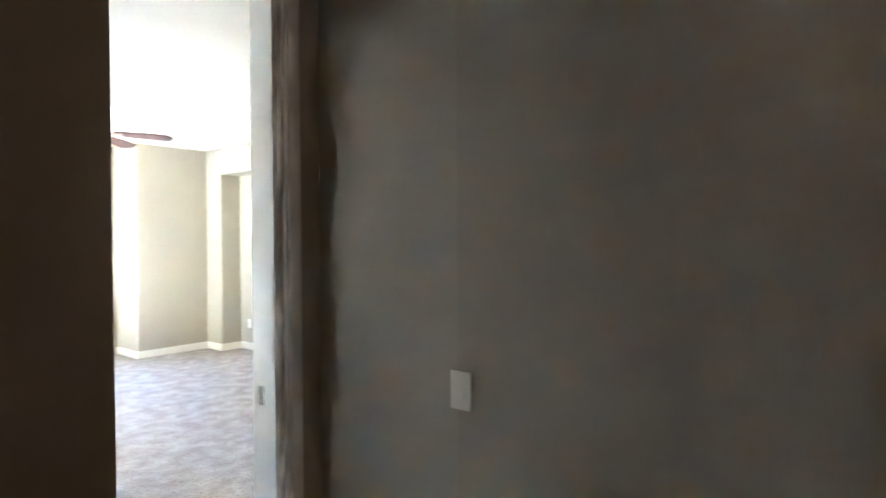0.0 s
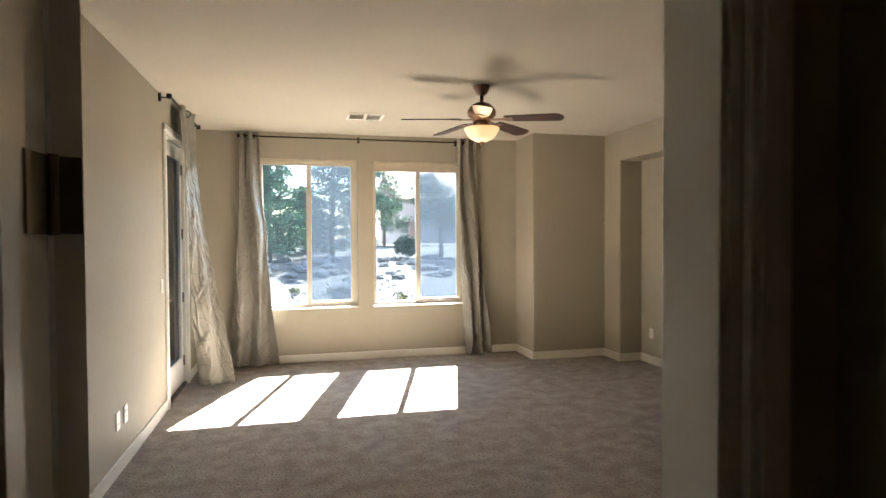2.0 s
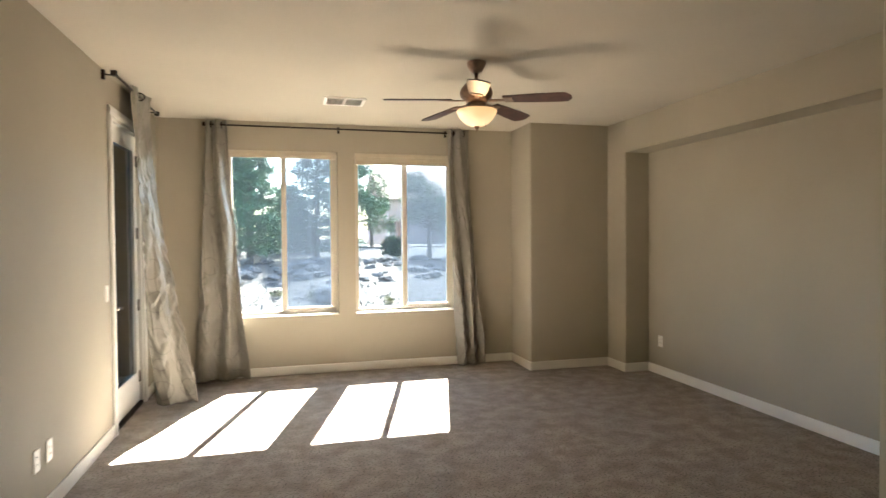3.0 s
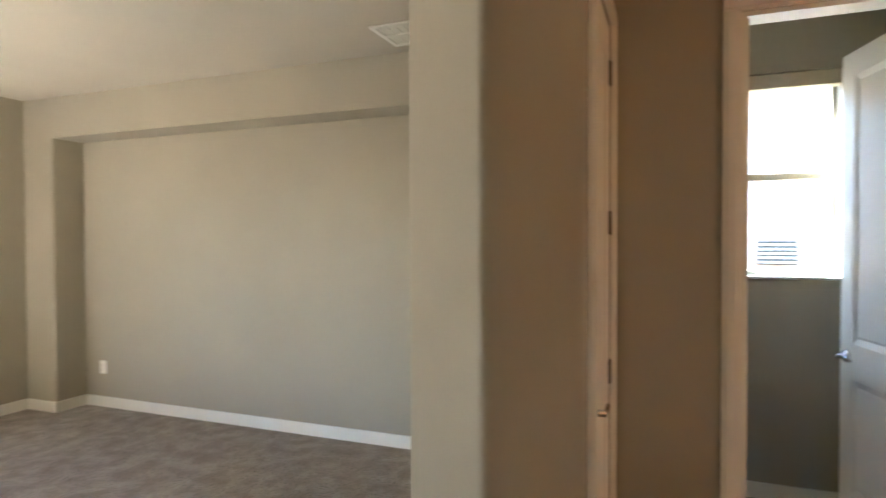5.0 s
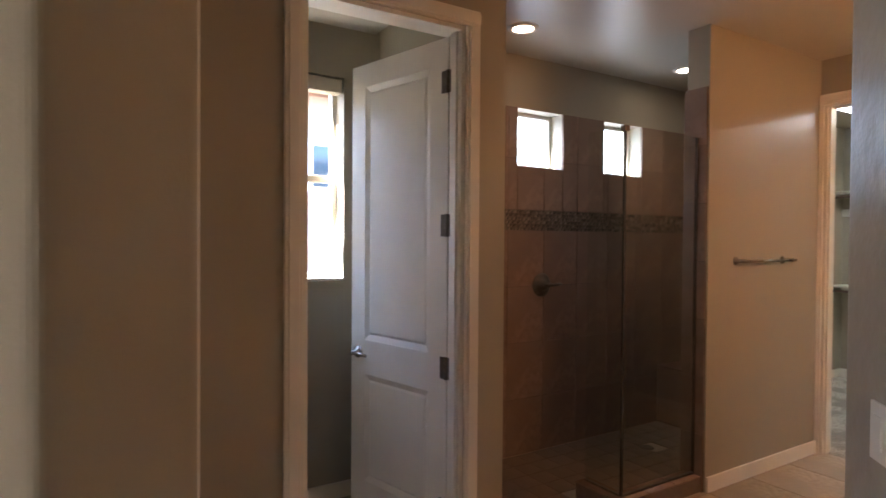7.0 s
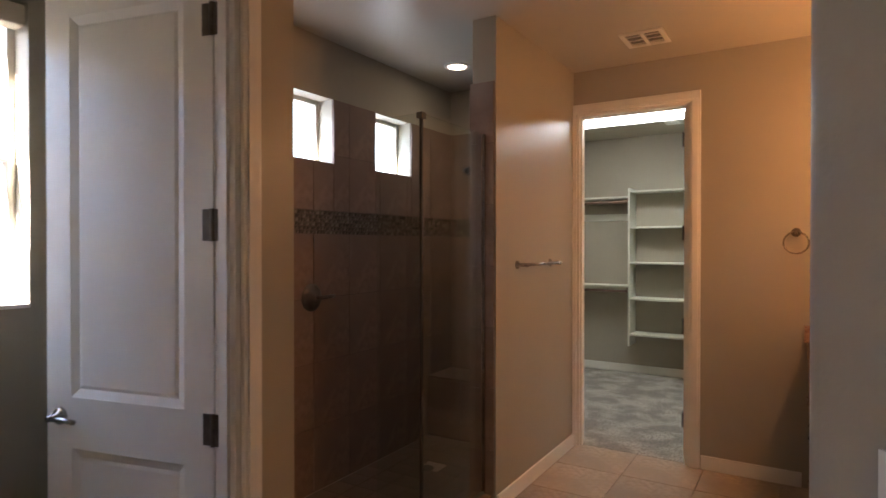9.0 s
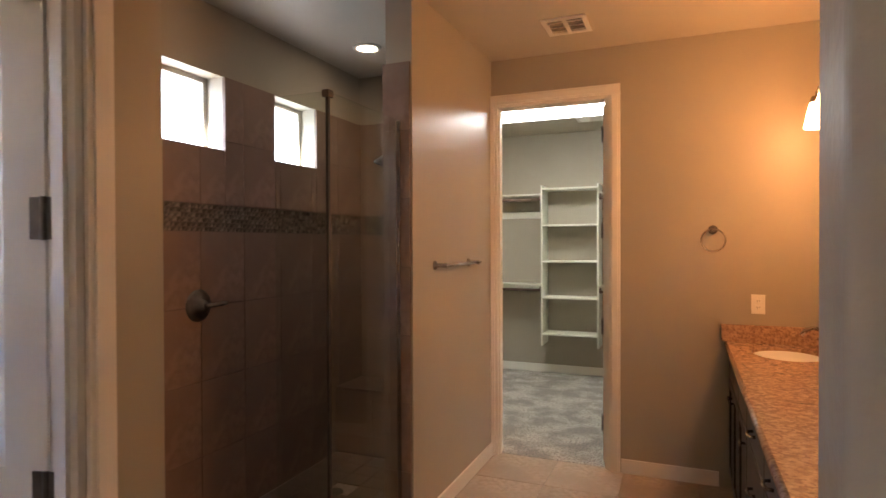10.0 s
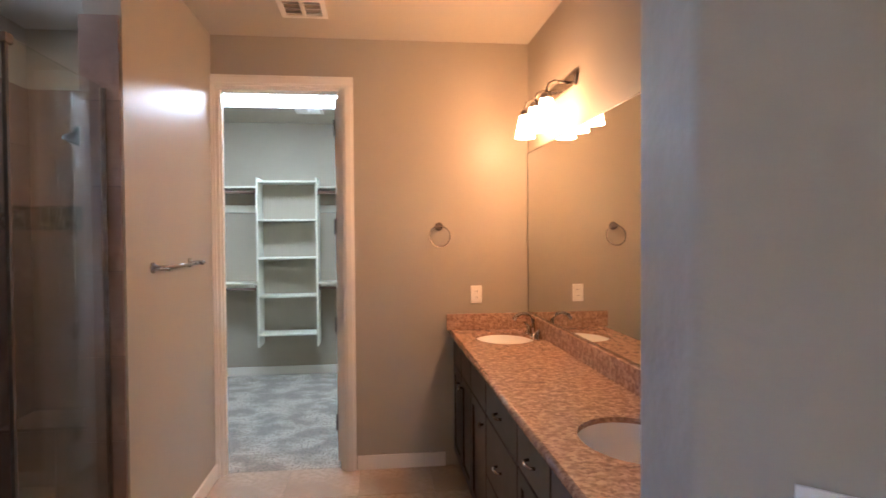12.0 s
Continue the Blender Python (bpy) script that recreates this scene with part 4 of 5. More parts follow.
vl = empty("vanity_light", "three-light nickel vanity fixture with lit frosted shades", "wall lamp")
part("back_plate", box(2.012, 0.34, 2.30, 2.03, 0.98, 2.37, bevel=0.006), NICKEL, vl)
for i in range(3):
    y = 0.44 + 0.22 * i
    part("arm", tube([(2.03, y, 2.335), (2.10, y, 2.345), (2.133, y, 2.33), (2.145, y, 2.29)], 0.008, 10), NICKEL, vl, smooth=True)
    part("socket_cup", lathe([(0, 0.285), (0.024, 0.283), (0.03, 0.262), (0.03, 0.248), (0, 0.248)], (2.145, y, 2.0), 20), NICKEL, vl, smooth=True)
    sh = part("shade", lathe([(0.032, 2.25), (0.041, 2.215), (0.052, 2.16), (0.060, 2.12), (0.0595, 2.118), (0.050, 2.16), (0.039, 2.215), (0.030, 2.248)], (2.145, y, 0), 28, "Z", False), BULBGLOW, vl, "lit frosted glass shade", True)
    sh.visible_shadow = False

ring = empty("towel_ring", "round nickel towel ring on the wall", "towel ring")
part("post", lathe([(0, 0), (0.028, 0), (0.028, 0.008), (0.012, 0.016), (0.012, 0.045), (0.016, 0.055), (0, 0.06)], (2.62, 0.0, 1.60), 24, "Y"), NICKEL, ring, smooth=True)
part("ring", tube([(2.62 + 0.068 * math.sin(a), 0.045 + 0.012 * (1 - math.cos(a)), 1.535 + 0.068 * math.cos(a)) for a in [2 * math.pi * k / 40 for k in range(41)]], 0.005, 8), NICKEL, ring, smooth=True)

bar = empty("towel_bar", "straight nickel towel bar on the partition", "towel bar")
for y in (0.49, 1.03):
    part("post", lathe([(0, 0), (0.026, 0), (0.026, -0.008), (0.012, -0.016), (0.012, -0.06), (0.015, -0.075), (0, -0.08)], (4.065, y, 1.40), 20, "X"), NICKEL, bar, smooth=True)
part("rail", cyl((4.003, 0.43, 1.40), (4.003, 1.09, 1.40), 0.009), NICKEL, bar, smooth=True)

plate("outlet", "white outlet above the granite side splash", "x", 0.0, 1, 2.37, 1.145, "outlet")
ceiling_vent("ceiling_vent", "white louvred bathroom ceiling air vent", 3.30, 0.37, 3.56, 0.64, HB, tilt=-40, n=3)

for y in (2.21, 0.62):
    c = empty("recessed_light", "white recessed ceiling can light, lit", "ceiling light", "shower can lights")
    part("trim_ring", lathe([(0.062, -0.001), (0.095, -0.001), (0.092, -0.01), (0.066, -0.012)], (4.725, y, HB), 32, "Z", False), WHITE, c, smooth=True)
    part("lens", lathe([(0, -0.004), (0.066, -0.004), (0.064, -0.008), (0, -0.009)], (4.725, y, HB), 32), CANGLOW, c)

# shower: bench, curb, glass, fittings
bench = empty("shower_bench", "tiled shower bench against the end wall", "shower bench")
part("core", box(4.22, 0.012, 0.0, 5.138, 0.38, 0.47), SGROUT, bench)
for i in range(3):
    a = 4.225 + i * 0.304
    part("tile", box(a, 0.376, 0.02, a + 0.30, 0.388, 0.46, bevel=0.002), STILE, bench)
    part("tile", box(a, 0.02, 0.468, a + 0.30, 0.386, 0.48, bevel=0.002), STILE, bench)
curb = empty("shower_curb", "low tiled curb under the shower glass", "shower curb")
part("core", boxes([(4.085, 1.33, 0.0, 4.19, 2.03, 0.09), (4.19, 1.925, 0.0, 4.42, 2.03, 0.09)]), SGROUT, curb)
for i in range(3):
    part("tile", box(4.08, 1.332 + i * 0.232, 0.09, 4.195, 1.560 + i * 0.232, 0.10, bevel=0.002), STILE, curb)
part("tile", box(4.20, 1.92, 0.09, 4.425, 2.03, 0.10, bevel=0.002), STILE, curb)

sg = empty("shower_screen", "frameless clear glass shower screen on the curb", "shower screen")
for nm, a in (("glass_panel", (4.130, 1.334, 0.105, 4.140, 1.965, 2.15)), ("glass_panel", (4.141, 1.966, 0.105, 4.40, 1.976, 2.15))):
    ob = part(nm, box(*a), SHOWERGLASS, sg)
    ob.visible_shadow = False
part("corner_seal", box(4.128, 1.964, 0.105, 4.1405, 1.978, 2.15), SLOT, sg, "dark corner seal")
part("clip", box(4.122, 1.945, 2.125, 4.155, 1.984, 2.156, bevel=0.003), HINGE, sg, "metal corner clip")
part("wall_channel", box(4.124, 1.3305, 0.105, 4.146, 1.338, 2.15), NICKEL, sg, "nickel wall channel")
part("sill_channel", boxes([(4.126, 1.338, 0.10, 4.144, 1.964, 0.112), (4.146, 1.963, 0.10, 4.40, 1.979, 0.112)]), HINGE, sg, "dark sill channel")

valve = empty("shower_valve", "round dark pewter shower valve with a lever on the tile", "shower valve")
part("escutcheon", lathe([(0, 0), (0.085, 0), (0.085, -0.006), (0.07, -0.014), (0.035, -0.02), (0.03, -0.05), (0, -0.052)], (5.138, 1.68, 1.20), 36, "X"), HINGE, valve, smooth=True)
part("lever", tube([(5.09, 1.68, 1.20), (5.075, 1.67, 1.20), (5.06, 1.61, 1.203), (5.058, 1.56, 1.206)], 0.012, 10), HINGE, valve, smooth=True)
head = empty("overhead_shower", "nickel shower head on a bent arm", "shower head")
part("arm", tube([(4.22, 1.0, 2.08), (4.30, 1.0, 2.10), (4.35, 1.0, 2.08), (4.38, 1.0, 2.04)], 0.01, 10), NICKEL, head, smooth=True)
sprayer = lathe([(0, 0.03), (0.018, 0.03), (0.022, 0.0), (0.05, -0.035), (0.05, -0.05), (0, -0.052)], (0, 0, 0), 28)
bmesh.ops.transform(sprayer, matrix=pose(4.39, 1.0, 2.02, 0, -25, 0), verts=sprayer.verts)
part("sprayer", sprayer, BRONZE, head, smooth=True)
part("flange", lathe([(0, 0), (0.03, 0), (0.026, 0.008), (0, 0.01)], (4.218, 1.0, 2.08), 20, "X"), NICKEL, head, smooth=True)
dr = empty("shower_drain", "small round dark drain in the shower floor", "drain")
part("grate", lathe([(0, 0), (0.055, 0), (0.052, 0.004), (0, 0.005)], (4.76, 0.98, 0.003), 24), HINGE, dr)

# ---- closet ----
YB = -2.82
unit = empty("closet_shelves", "white melamine shelf tower hung on the closet wall", "closet shelving")
for x in (3.665, 4.285):
    part("upright", box(x - 0.009, YB + 0.002, 0.36, x + 0.009, YB + 0.305, 2.17, bevel=0.002), MELAMINE, unit)
for z in (0.49, 0.90, 1.31, 1.72, 2.13):
    part("shelf", box(3.675, YB + 0.002, z - 0.009, 4.275, YB + 0.30, z + 0.009, bevel=0.002), MELAMINE, unit)
for nm, x0, x1 in (("closet_hanging_shelf", 4.295, 5.148), ("closet_hanging_shelf", 2.502, 3.655)):
    for z in (2.06, 1.03):
        s = empty(nm, "white closet shelf with a brown hanging rod beneath", "closet shelf", "closet hanging shelves")
        part("shelf", box(x0, YB + 0.002, z, x1, YB + 0.30, z + 0.018, bevel=0.002), MELAMINE, s)
        part("hang_rod", cyl((x0, YB + 0.26, z - 0.045), (x1, YB + 0.26, z - 0.045), 0.015), RODMET, s, "brown hanging rod", True)
        part("cleat", box(x0, YB + 0.002, z - 0.25 if z > 1.5 else z - 0.06, x1, YB + 0.02, z - 0.17 if z > 1.5 else z, bevel=0.002), MELAMINE, s)
        for x in (x0 + 0.012, x1 - 0.012):
            part("rod_holder", box(x - 0.008, YB + 0.23, z - 0.065, x + 0.008, YB + 0.29, z, bevel=0.002), RODMET, s)
cl = empty("closet_light", "white fluorescent wrap fixture lit on the closet ceiling", "ceiling light")
part("housing", box(3.20, -1.60, HC - 0.035, 4.55, -1.10, HC, bevel=0.004), WHITE, cl)
part("diffuser", box(3.22, -1.58, HC - 0.095, 4.53, -1.12, HC - 0.036, bevel=0.015), TUBEGLOW, cl, "lit white diffuser")
ceiling_vent("ceiling_vent", "white louvred closet ceiling vent", 3.55, -2.25, 3.82, -1.98, HC)

hl = empty("hall_light", "small frosted flush light on the hall ceiling", "ceiling light")
part("base", lathe([(0, 0), (0.13, 0), (0.13, -0.02), (0, -0.021)], (1.35, 0.75, H), 28), NICKEL, hl, smooth=True)
hb = part("bowl", lathe([(0.13, -0.02), (0.14, -0.05), (0.11, -0.10), (0.05, -0.13), (0, -0.135)], (1.35, 0.75, H), 28), BOWL, hl, "lit frosted bowl", True)
hb.visible_shadow = False
bpy.data.objects["light_bowl"].visible_shadow = False
bpy.data.objects["diffuser"].visible_shadow = False

# ---- outside ----
GZ = -0.12
gnd = bmesh.new()
bmesh.ops.create_grid(gnd, x_segments=2, y_segments=2, size=400)
bmesh.ops.translate(gnd, vec=(0, 0, GZ - 0.02), verts=gnd.verts)
tagged(part("ground", gnd, GRAVEL), "pale gravel desert yard", "ground", kind="structure")


def yard_z(y):
    d = y - 10.3
    return GZ + 0.75 * max(0, min(1, (d - 8.0) / 5.5)) + 0.35 * max(0, min(1, (d - 14) / 10))


yard = bmesh.new()
NX, NY = 70, 60
vs = [[yard.verts.new((-16 + 40 * i / NX, 10.3 + 30 * j / NY, yard_z(10.3 + 30 * j / NY) + 0.05 * noise.noise((i * 0.4, j * 0.4, 0)))) for i in range(NX + 1)] for j in range(NY + 1)]
for j in range(NY):
    for i in range(NX):
        yard.faces.new((vs[j][i], vs[j][i + 1], vs[j + 1][i + 1], vs[j + 1][i]))
tagged(part("yard_slope", yard, GRAVEL, smooth=True), "gravel yard rising gently to a rock bank", "ground", kind="structure")

rnd = random.Random(5)


def boulder(x, y, r, flat=0.65, label="rough grey granite boulder in the gravel"):
    bm = bmesh.new()
    bmesh.ops.create_icosphere(bm, subdivisions=3, radius=1)
    o = rnd.random() * 50
    for v in bm.verts:
        k = 1 + 0.38 * noise.noise(v.co * 1.3 + Vector((o, 0, 0))) + 0.2 * noise.noise(v.co * 3.1 + Vector((0, o, 0)))
        v.co = Vector((v.co.x * k, v.co.y * k * 0.85, v.co.z * k * flat)) * r
    bmesh.ops.rotate(bm, matrix=Matrix.Rotation(rnd.random() * 6.3, 3, "Z"), verts=bm.verts)
    bmesh.ops.translate(bm, vec=(x, y, yard_z(y) + r * flat * 0.35), verts=bm.verts)
    return tagged(part("boulder", bm, ROCK), label, "boulder", "yard boulders")


boulder(2.35, 18.0, 0.48, 0.75, "large pale rounded boulder near the window")
for i in range(110):
    y = 20.2 + rnd.random() * 4.6
    boulder(-2.5 + 11.0 * (i + rnd.random()) / 110, y, 0.10 + 0.26 * rnd.random() ** 1.6, 0.42 + 0.2 * rnd.random())
stones = bmesh.new()
for i in range(2600):
    x, y = -2.0 + 9 * rnd.random(), 14.0 + 6.5 * rnd.random()
    s = 0.012 + 0.032 * rnd.random() ** 2
    bmesh.ops.create_icosphere(stones, subdivisions=1, radius=s, matrix=Matrix.LocRotScale((x, y, yard_z(y) + 0.01), Euler((rnd.random() * 6, rnd.random() * 6, 0)), (1, 0.8, 0.6)))
tagged(part("gravel_stones", stones, ROCK), "scattered small grey stones over the gravel", "gravel", kind="stuff")


def leafy(bm, centre, radii, n, size, rnd, droop=0.0):
    """Many small leaf blades filling an uneven clump."""
    for _ in range(n):
        while True:
            p = Vector((rnd.uniform(-1, 1), rnd.uniform(-1, 1), rnd.uniform(-1, 1)))
            if 0.25 < p.length < 1:
                break
        q = Vector(centre) + Vector((p.x * radii[0], p.y * radii[1], p.z * radii[2]))
        s = size * rnd.uniform(0.5, 1.3)
        a = Vector((rnd.uniform(-1, 1), rnd.uniform(-1, 1), rnd.uniform(-0.6, 0.6) - droop)).normalized()
        b = a.cross(Vector((rnd.uniform(-1, 1), rnd.uniform(-1, 1), rnd.uniform(-1, 1)))).normalized()
        vv = [bm.verts.new(q + a * s * k + b * s * 0.45 * w) for k, w in ((0, 0), (0.5, 1), (1, 0), (0.5, -1))]
        bm.faces.new(vv)


def pine(x, y, h, spread, label):
    t = empty("pine_tree", label, "tree", "yard trees")
    z = yard_z(y)
    bm = cyl((x, y, z - 0.1), (x + 0.08, y, z + h * 0.95), 0.13, 0.02, 10)
    crown = bmesh.new()
    k = 0
    n = 70
    for i in range(n):
        f = 0.06 + 0.92 * i / n
        r = spread * (1 - f) ** 0.75 * rnd.uniform(0.65, 1.1) + 0.12
        a = i * 2.4 + rnd.random()
        base = Vector((x + 0.08 * f, y, z + h * f))
        tip = base + Vector((math.cos(a) * r, math.sin(a) * r, r * rnd.uniform(-0.05, 0.3)))
        add_cyl(bm, base, tip, 0.025 * (1 - f) + 0.006, 0.004, 5, False)
        for s in (0.45, 0.7, 0.95):
            leafy(crown, base.lerp(tip, s), (0.24 * r + 0.12, 0.24 * r + 0.12, 0.17), 110, 0.075, rnd, 0.3)
    part("trunk", bm, BARK, t)
    part("crown", crown, LEAF, t, "dark green needles in loose layered clumps")


def broad_tree(x, y, h, spread, label, material=None, leaf=0.085):
    t = empty("leafy_tree", label, "tree", "yard trees")
    z = yard_z(y)
    bm = cyl((x, y, z - 0.1), (x, y, z + h * 0.5), 0.11, 0.06, 10)
    crown = bmesh.new()
    for i in range(26):
        a, f = i * 2.4, rnd.random()
        base = Vector((x, y, z + h * (0.18 + 0.25 * f)))
        tip = Vector((x + math.cos(a) * spread * rnd.uniform(0.3, 1), y + math.sin(a) * spread * rnd.uniform(0.3, 1), z + h * rnd.uniform(0.30, 1.0)))
        add_cyl(bm, base, tip, 0.03, 0.006, 5, False)
        leafy(crown, tip, (spread * 0.40, spread * 0.40, spread * 0.34), 300, leaf, rnd)
    part("trunk", bm, BARK, t)
    part("crown", crown, material or LEAF2, t, "green leaves in uneven clumps")


pine(0.05, 24.2, 5.0, 1.3, "young dark green pine behind the rock bank")
pine(-1.6, 26.0, 5.4, 1.6, "tall dark green pine at the yard's edge")
pine(2.35, 26.0, 5.2, 1.5, "dark green pine behind the screened pane")
broad_tree(3.9, 27.5, 4.6, 1.1, "dark leafy tree by the iron fence", LEAF)
broad_tree(6.6, 25.5, 3.1, 1.15, "pale green leafy tree behind the fence")
pine(-0.6, 27.5, 4.4, 1.9, "dense dark green pine behind the first one")
pine(1.3, 29.5, 2.9, 1.6, "dark green pine in the second row")
broad_tree(5.6, 34.5, 3.2, 1.3, "yellow-green tree beyond the fence")
bush = empty("round_bush", "clipped round dark green bush on the gravel", "bush")
bz = yard_z(25.0)
bm = bmesh.new()
leafy(bm, (5.08, 25.0, bz + 0.42), (0.46, 0.46, 0.44), 2600, 0.07, rnd)
part("crown", bm, BUSHLEAF, bush)
part("stem", cyl((5.08, 25.0, bz - 0.05), (5.08, 25.0, bz + 0.35), 0.04, 0.03, 8), BARK, bush)
for x, y in ((1.9, 18.6), (3.6, 17.2), (1.0, 19.0)):
    g = empty("grass_tuft", "small yellow-green tuft of grass in the gravel", "grass tuft", "yard tufts")
    bm = bmesh.new()
    leafy(bm, (x, y, yard_z(y) + 0.10), (0.12, 0.12, 0.08), 90, 0.08, rnd)
    part("blades", bm, DRYGRASS, g)

fence = empty("iron_fence", "black iron picket fence between block piers", "fence")
FY = 29.0
for z in (1.0, 2.0):
    part("rail", box(-6, FY - 0.015, z, 12, FY + 0.015, z + 0.035), IRON, fence)
for i in range(120):
    x = -6 + 0.15 * i
    part("picket", box(x, FY - 0.009, 0.82, x + 0.018, FY + 0.009, 2.1), IRON, fence)
for x in (-2.0, 2.2, 6.15, 9.5):
    p = empty("block_pier", "reddish block fence pier with a cap", "fence pier", "fence piers")
    part("shaft", boxes([(x - 0.2, FY - 0.2, 0.7 + 0.2 * k, x + 0.2, FY + 0.2, 0.895 + 0.2 * k) for k in range(7)], bevel=0.008), BLOCK, p)
    part("cap", box(x - 0.24, FY - 0.24, 2.095, x + 0.24, FY + 0.24, 2.17, bevel=0.01), BLOCK, p)


def house(name, label, x0, y0, x1, y1, eaves, ridge, z=0.0, wins=(), along="x"):
    h = empty(name, label, "house", "neighbouring houses")
    part("wall", box(x0, y0, z - 0.5, x1, y1, eaves), STUCCO, h)
    bm = bmesh.new()
    o = 0.5
    if along == "x":
        m = (y0 + y1) / 2
        prof = [(x0 - o, y0 - o, eaves), (x0 - o, m, ridge), (x0 - o, y1 + o, eaves), (x1 + o, y0 - o, eaves), (x1 + o, m, ridge), (x1 + o, y1 + o, eaves)]
    else:
        m = (x0 + x1) / 2
        prof = [(x0 - o, y0 - o, eaves), (m, y0 - o, ridge), (x1 + o, y0 - o, eaves), (x0 - o, y1 + o, eaves), (m, y1 + o, ridge), (x1 + o, y1 + o, eaves)]
    v = [bm.verts.new(p) for p in prof]
    for f in ((0, 1, 4, 3), (1, 2, 5, 4), (0, 2, 1), (3, 4, 5), (0, 3, 5, 2)):
        bm.faces.new([v[i] for i in f])
    bmesh.ops.recalc_face_normals(bm, faces=bm.faces)
    roof = part("roof", bm, ROOFT, h, "brown tiled roof")
    roof.modifiers.new("thickness", "SOLIDIFY").thickness = 0.12
    return h


house("neighbour_house", "tan stucco house with a tiled roof beyond the fence", 8.5, 46.0, 24.0, 58.0, 4.2, 7.0)
nh = house("neighbour_house", "pink stucco house close beside the toilet room", 9.0, 0.9, 18.0, 11.0, 3.3, 5.0, along="y")
part("water_table", box(8.95, 0.9, -0.5, 9.0, 11.0, 1.55, bevel=0.01), STUCCO, nh)
w = part("window", box(8.97, 1.1, 2.1, 9.02, 2.1, 2.75), WHITE, nh, "white framed window")
part("pane", box(8.955, 1.17, 2.17, 8.969, 2.03, 2.68), DARKPANE, w)
v = part("vent", box(8.92, 2.75, 1.2, 8.949, 3.15, 1.47), SLOT, nh, "louvred wall vent")
for i in range(5):
    part("louvre", box(8.905, 2.76, 1.22 + 0.05 * i, 8.919, 3.14, 1.24 + 0.05 * i), WHITE, v)

# ---- tiles, last: floor, shower walls, mosaic ----


def shared(name, bm, material):
    return mesh_of(bm, name, material)


TS = 0.45
ft = shared("floor_tile_piece", box(-TS / 2 + 0.002, -TS / 2 + 0.002, -0.006, TS / 2 - 0.002, TS / 2 - 0.002, 0.002, bevel=0.0015), FTILE)
for i in range(8):
    for j in range(9):
        x, y = 1.80 + TS * (i + 0.5), -0.05 + TS * (j + 0.5)
        if x - TS / 2 > 5.15 or y > FLOOR_LINE:
            continue
        o = new("tile", ft)
        o.parent = bath_floor
        o.location = (x, y, 0.0)

PAN = tagged(part("floor_shower", box(4.20, 0.385, -0.002, 5.139, 2.845, 0.0005), SGROUT), "small brown tiles of the shower floor", "tile floor", kind="structure")
pan = shared("pan_tile_piece", box(-0.0745, -0.0745, 0.0, 0.0745, 0.0745, 0.006, bevel=0.0015), PANTILE)
for i in range(6):
    for j in range(16):
        x, y = 4.275 + 0.154 * i, 0.47 + 0.152 * j
        if y > 1.86 and y < 2.1 and x < 4.45:
            continue
        if math.hypot(x - 4.76, y - 0.98) < 0.06:
            continue
        o = new("tile", pan)
        o.parent = PAN
        o.location = (x, y, 0.0)

E_WALL = tagged(part("shower_tiling_east", box(5.139, 0.0, 0.0, 5.150, 2.85, 1.59), SGROUT), "brown tiled shower wall with a mosaic band", "tiled wall", kind="structure")
part("bed_upper", boxes([(5.139, 0.0, 1.735, 5.150, 2.85, 2.04), (5.139, 0.0, 2.04, 5.150, 0.61, 2.45), (5.139, 1.05, 2.04, 5.150, 1.48, 2.45), (5.139, 1.91, 2.04, 5.150, 2.85, 2.45)]), SGROUT, E_WALL)
part("bed_band", box(5.141, 0.0, 1.59, 5.150, 2.85, 1.735), SGROUT, E_WALL)
S_WALL = tagged(part("shower_tiling_south", boxes([(4.215, 0.0, 0.0, 5.139, 0.011, 1.59), (4.215, 0.0, 1.735, 5.139, 0.011, 2.45), (4.215, 0.0, 1.59, 5.139, 0.009, 1.735)]), SGROUT), "brown tiled shower end wall with a mosaic band", "tiled wall", kind="structure")
N_WALL = tagged(part("shower_tiling_north", boxes([(4.20, 2.839, 0.0, 5.139, 2.85, 2.45)]), SGROUT), "brown tiled shower wall beside the entry", "tiled wall", kind="structure")
W_WALL = tagged(part("shower_tiling_end", boxes([(4.072, 1.315, 0.0, 4.21, 1.324, 2.45), (4.215, 0.011, 0.0, 4.224, 1.324, 2.45)]), SGROUT), "brown tiles wrapping the partition's end", "tiled wall", kind="structure")


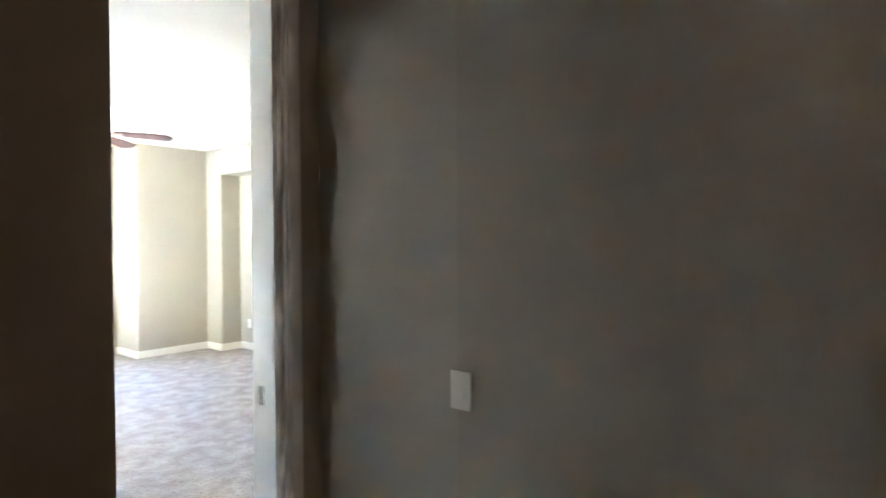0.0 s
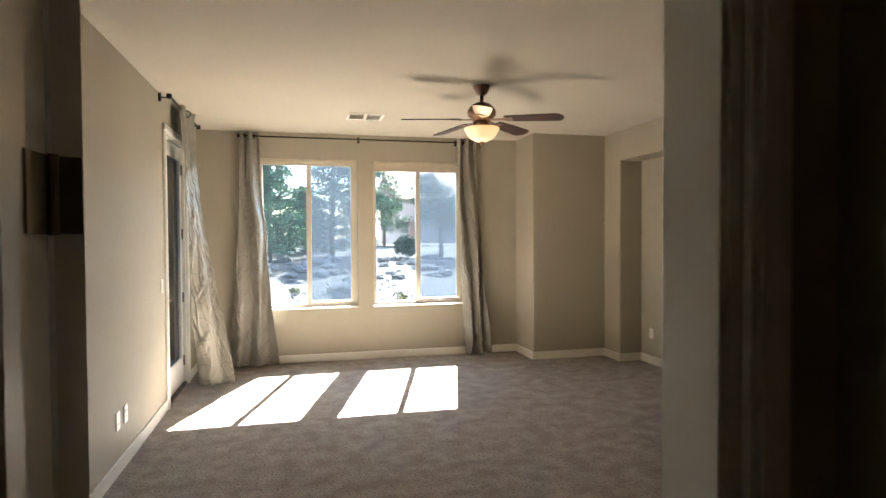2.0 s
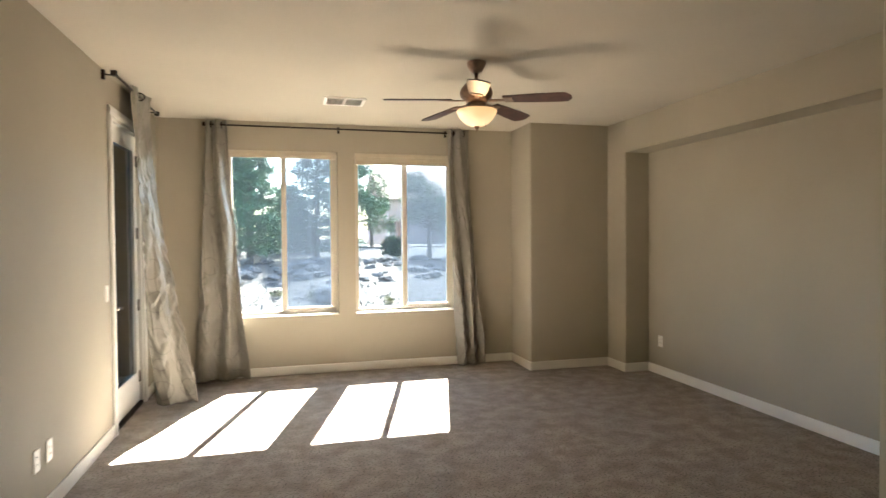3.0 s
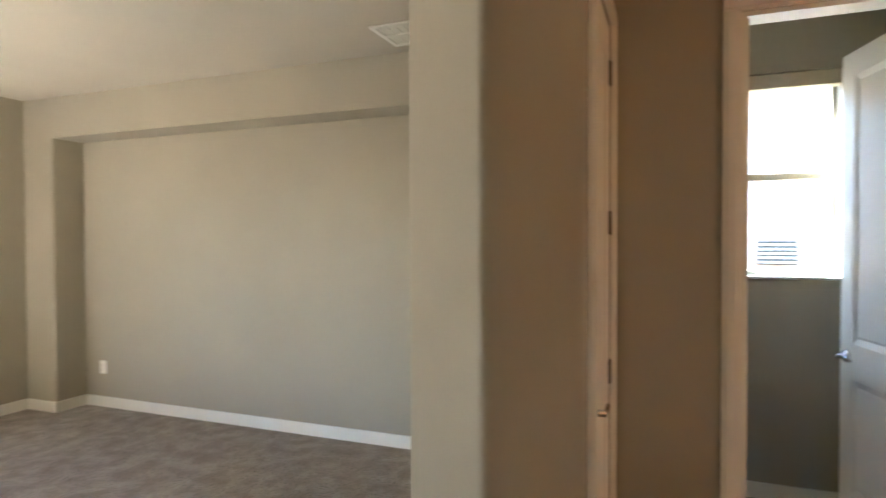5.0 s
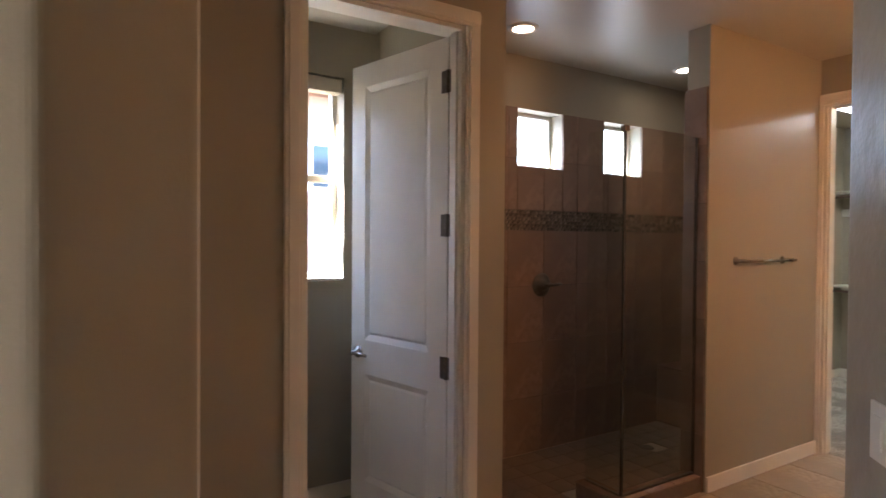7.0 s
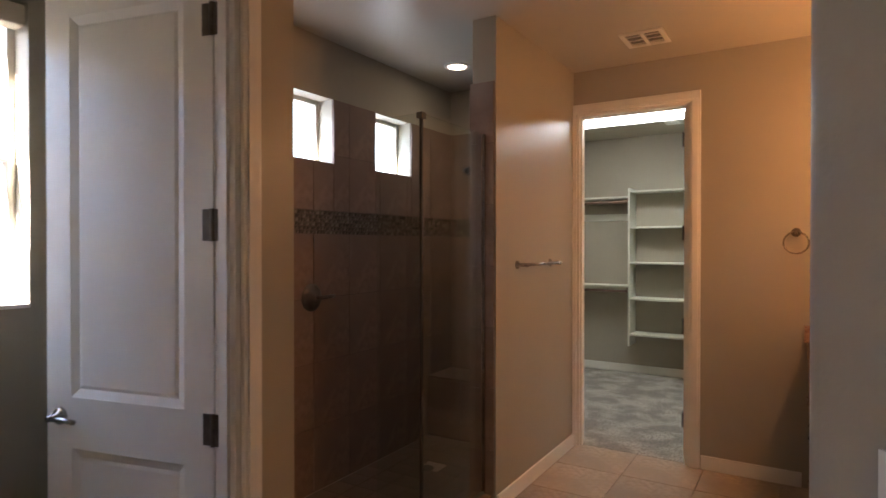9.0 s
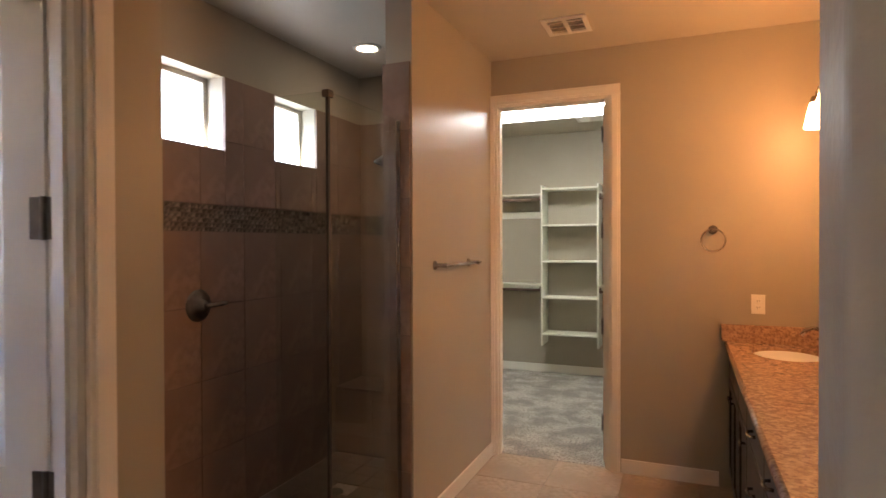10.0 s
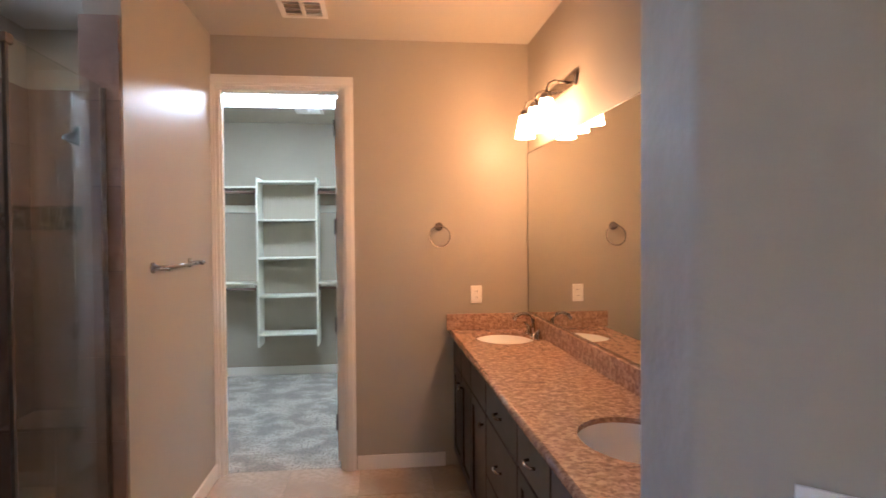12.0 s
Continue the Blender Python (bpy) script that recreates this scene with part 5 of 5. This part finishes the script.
def tile_run(parent, axis, plane, out, a0, a1, z0, z1, w=0.33, h=0.33, holes=(), material=None, off=0.0):
    """Tiles over a wall strip, cut round the holes; alike pieces share a mesh."""
    cache = {}
    k = 0
    z = z0
    while z < z1 - 0.01:
        ze = min(z + h, z1)
        a = a0 - off
        while a < a1 - 0.01:
            s, e = max(a, a0), min(a + w, a1)
            cuts = [(s, e, z, ze)]
            for hs, he, hl, hh in holes:
                nxt = []
                for c in cuts:
                    if c[1] <= hs or c[0] >= he or c[3] <= hl or c[2] >= hh:
                        nxt.append(c)
                        continue
                    if c[0] < hs:
                        nxt.append((c[0], hs, c[2], c[3]))
                    if c[1] > he:
                        nxt.append((he, c[1], c[2], c[3]))
                    m0, m1 = max(c[0], hs), min(c[1], he)
                    if c[2] < hl:
                        nxt.append((m0, m1, c[2], hl))
                    if c[3] > hh:
                        nxt.append((m0, m1, hh, c[3]))
                cuts = nxt
            for c in cuts:
                cw, ch = round(c[1] - c[0], 3), round(c[3] - c[2], 3)
                if cw < 0.02 or ch < 0.02:
                    continue
                key = (cw, ch)
                if key not in cache:
                    g = 0.0015
                    b = (-cw / 2 + g, 0, -ch / 2 + g, cw / 2 - g, 0.006 * out, ch / 2 - g) if axis == "x" else (0, -cw / 2 + g, -ch / 2 + g, 0.006 * out, cw / 2 - g, ch / 2 - g)
                    cache[key] = shared("tile_piece", box(*b, bevel=0.0012), material or STILE)
                o = new("tile", cache[key])
                o.parent = parent
                mid = (c[0] + c[1]) / 2
                o.location = (mid, plane, (c[2] + c[3]) / 2) if axis == "x" else (plane, mid, (c[2] + c[3]) / 2)
            a += w
        z = ze


WH = ((0.61, 1.05, 2.04, 2.46), (1.48, 1.91, 2.04, 2.46))
tile_run(E_WALL, "y", 5.139, -1, 0.012, 2.838, 0.0, 1.59, h=0.3975)
tile_run(E_WALL, "y", 5.139, -1, 0.012, 2.838, 1.735, 2.45, h=0.3575, holes=WH)
tile_run(S_WALL, "x", 0.011, 1, 4.224, 5.132, 0.0, 1.59, h=0.3975)
tile_run(S_WALL, "x", 0.011, 1, 4.224, 5.132, 1.735, 2.45, h=0.3575)
tile_run(W_WALL, "x", 1.324, 1, 4.070, 4.228, 0.0, 2.45, w=0.2, h=0.35)
tile_run(W_WALL, "y", 4.224, 1, 0.02, 1.315, 0.0, 2.45)
tile_run(N_WALL, "x", 2.839, -1, 4.20, 5.132, 0.0, 2.45)

chip_rnd = random.Random(9)
shapes = [shared("chip", box(0, -w / 2, -0.0105, -0.004, w / 2, 0.0105, bevel=0.0008), MOSAIC) for w in (0.02, 0.032, 0.045)]
count = 0
rest = bmesh.new()
for r in range(6):
    y = 0.015
    while y < 2.80:
        k = chip_rnd.randrange(3)
        w = (0.02, 0.032, 0.045)[k]
        z = 1.602 + r * 0.0242
        if 0.95 < y < 2.45 and count < 300:
            o = new("mosaic_chip", shapes[k])
            o.parent = E_WALL
            o.location = (5.141, y + w / 2, z)
            count += 1
        else:
            add_box(rest, 5.137, y + 0.001, z - 0.0105, 5.141, y + w - 0.001, z + 0.0105)
        y += w + 0.003
    x = 4.23
    while x < 5.09:
        w = (0.02, 0.032, 0.045)[chip_rnd.randrange(3)]
        add_box(rest, x, 0.009, 1.602 + r * 0.0242 - 0.0105, x + w, 0.013, 1.602 + r * 0.0242 + 0.0105)
        x += w + 0.003
MOSAIC2 = MOSAIC.copy()
MOSAIC2.name = "mosaic_rest"
for nd in list(MOSAIC2.node_tree.nodes):
    if nd.type == "OBJECT_INFO":
        geo = MOSAIC2.node_tree.nodes.new("ShaderNodeNewGeometry")
        for ln in list(nd.outputs["Random"].links):
            MOSAIC2.node_tree.links.new(geo.outputs["Random Per Island"], ln.to_socket)
        MOSAIC2.node_tree.nodes.remove(nd)
tagged(part("mosaic_rest", rest, MOSAIC2, E_WALL), kind="stuff")
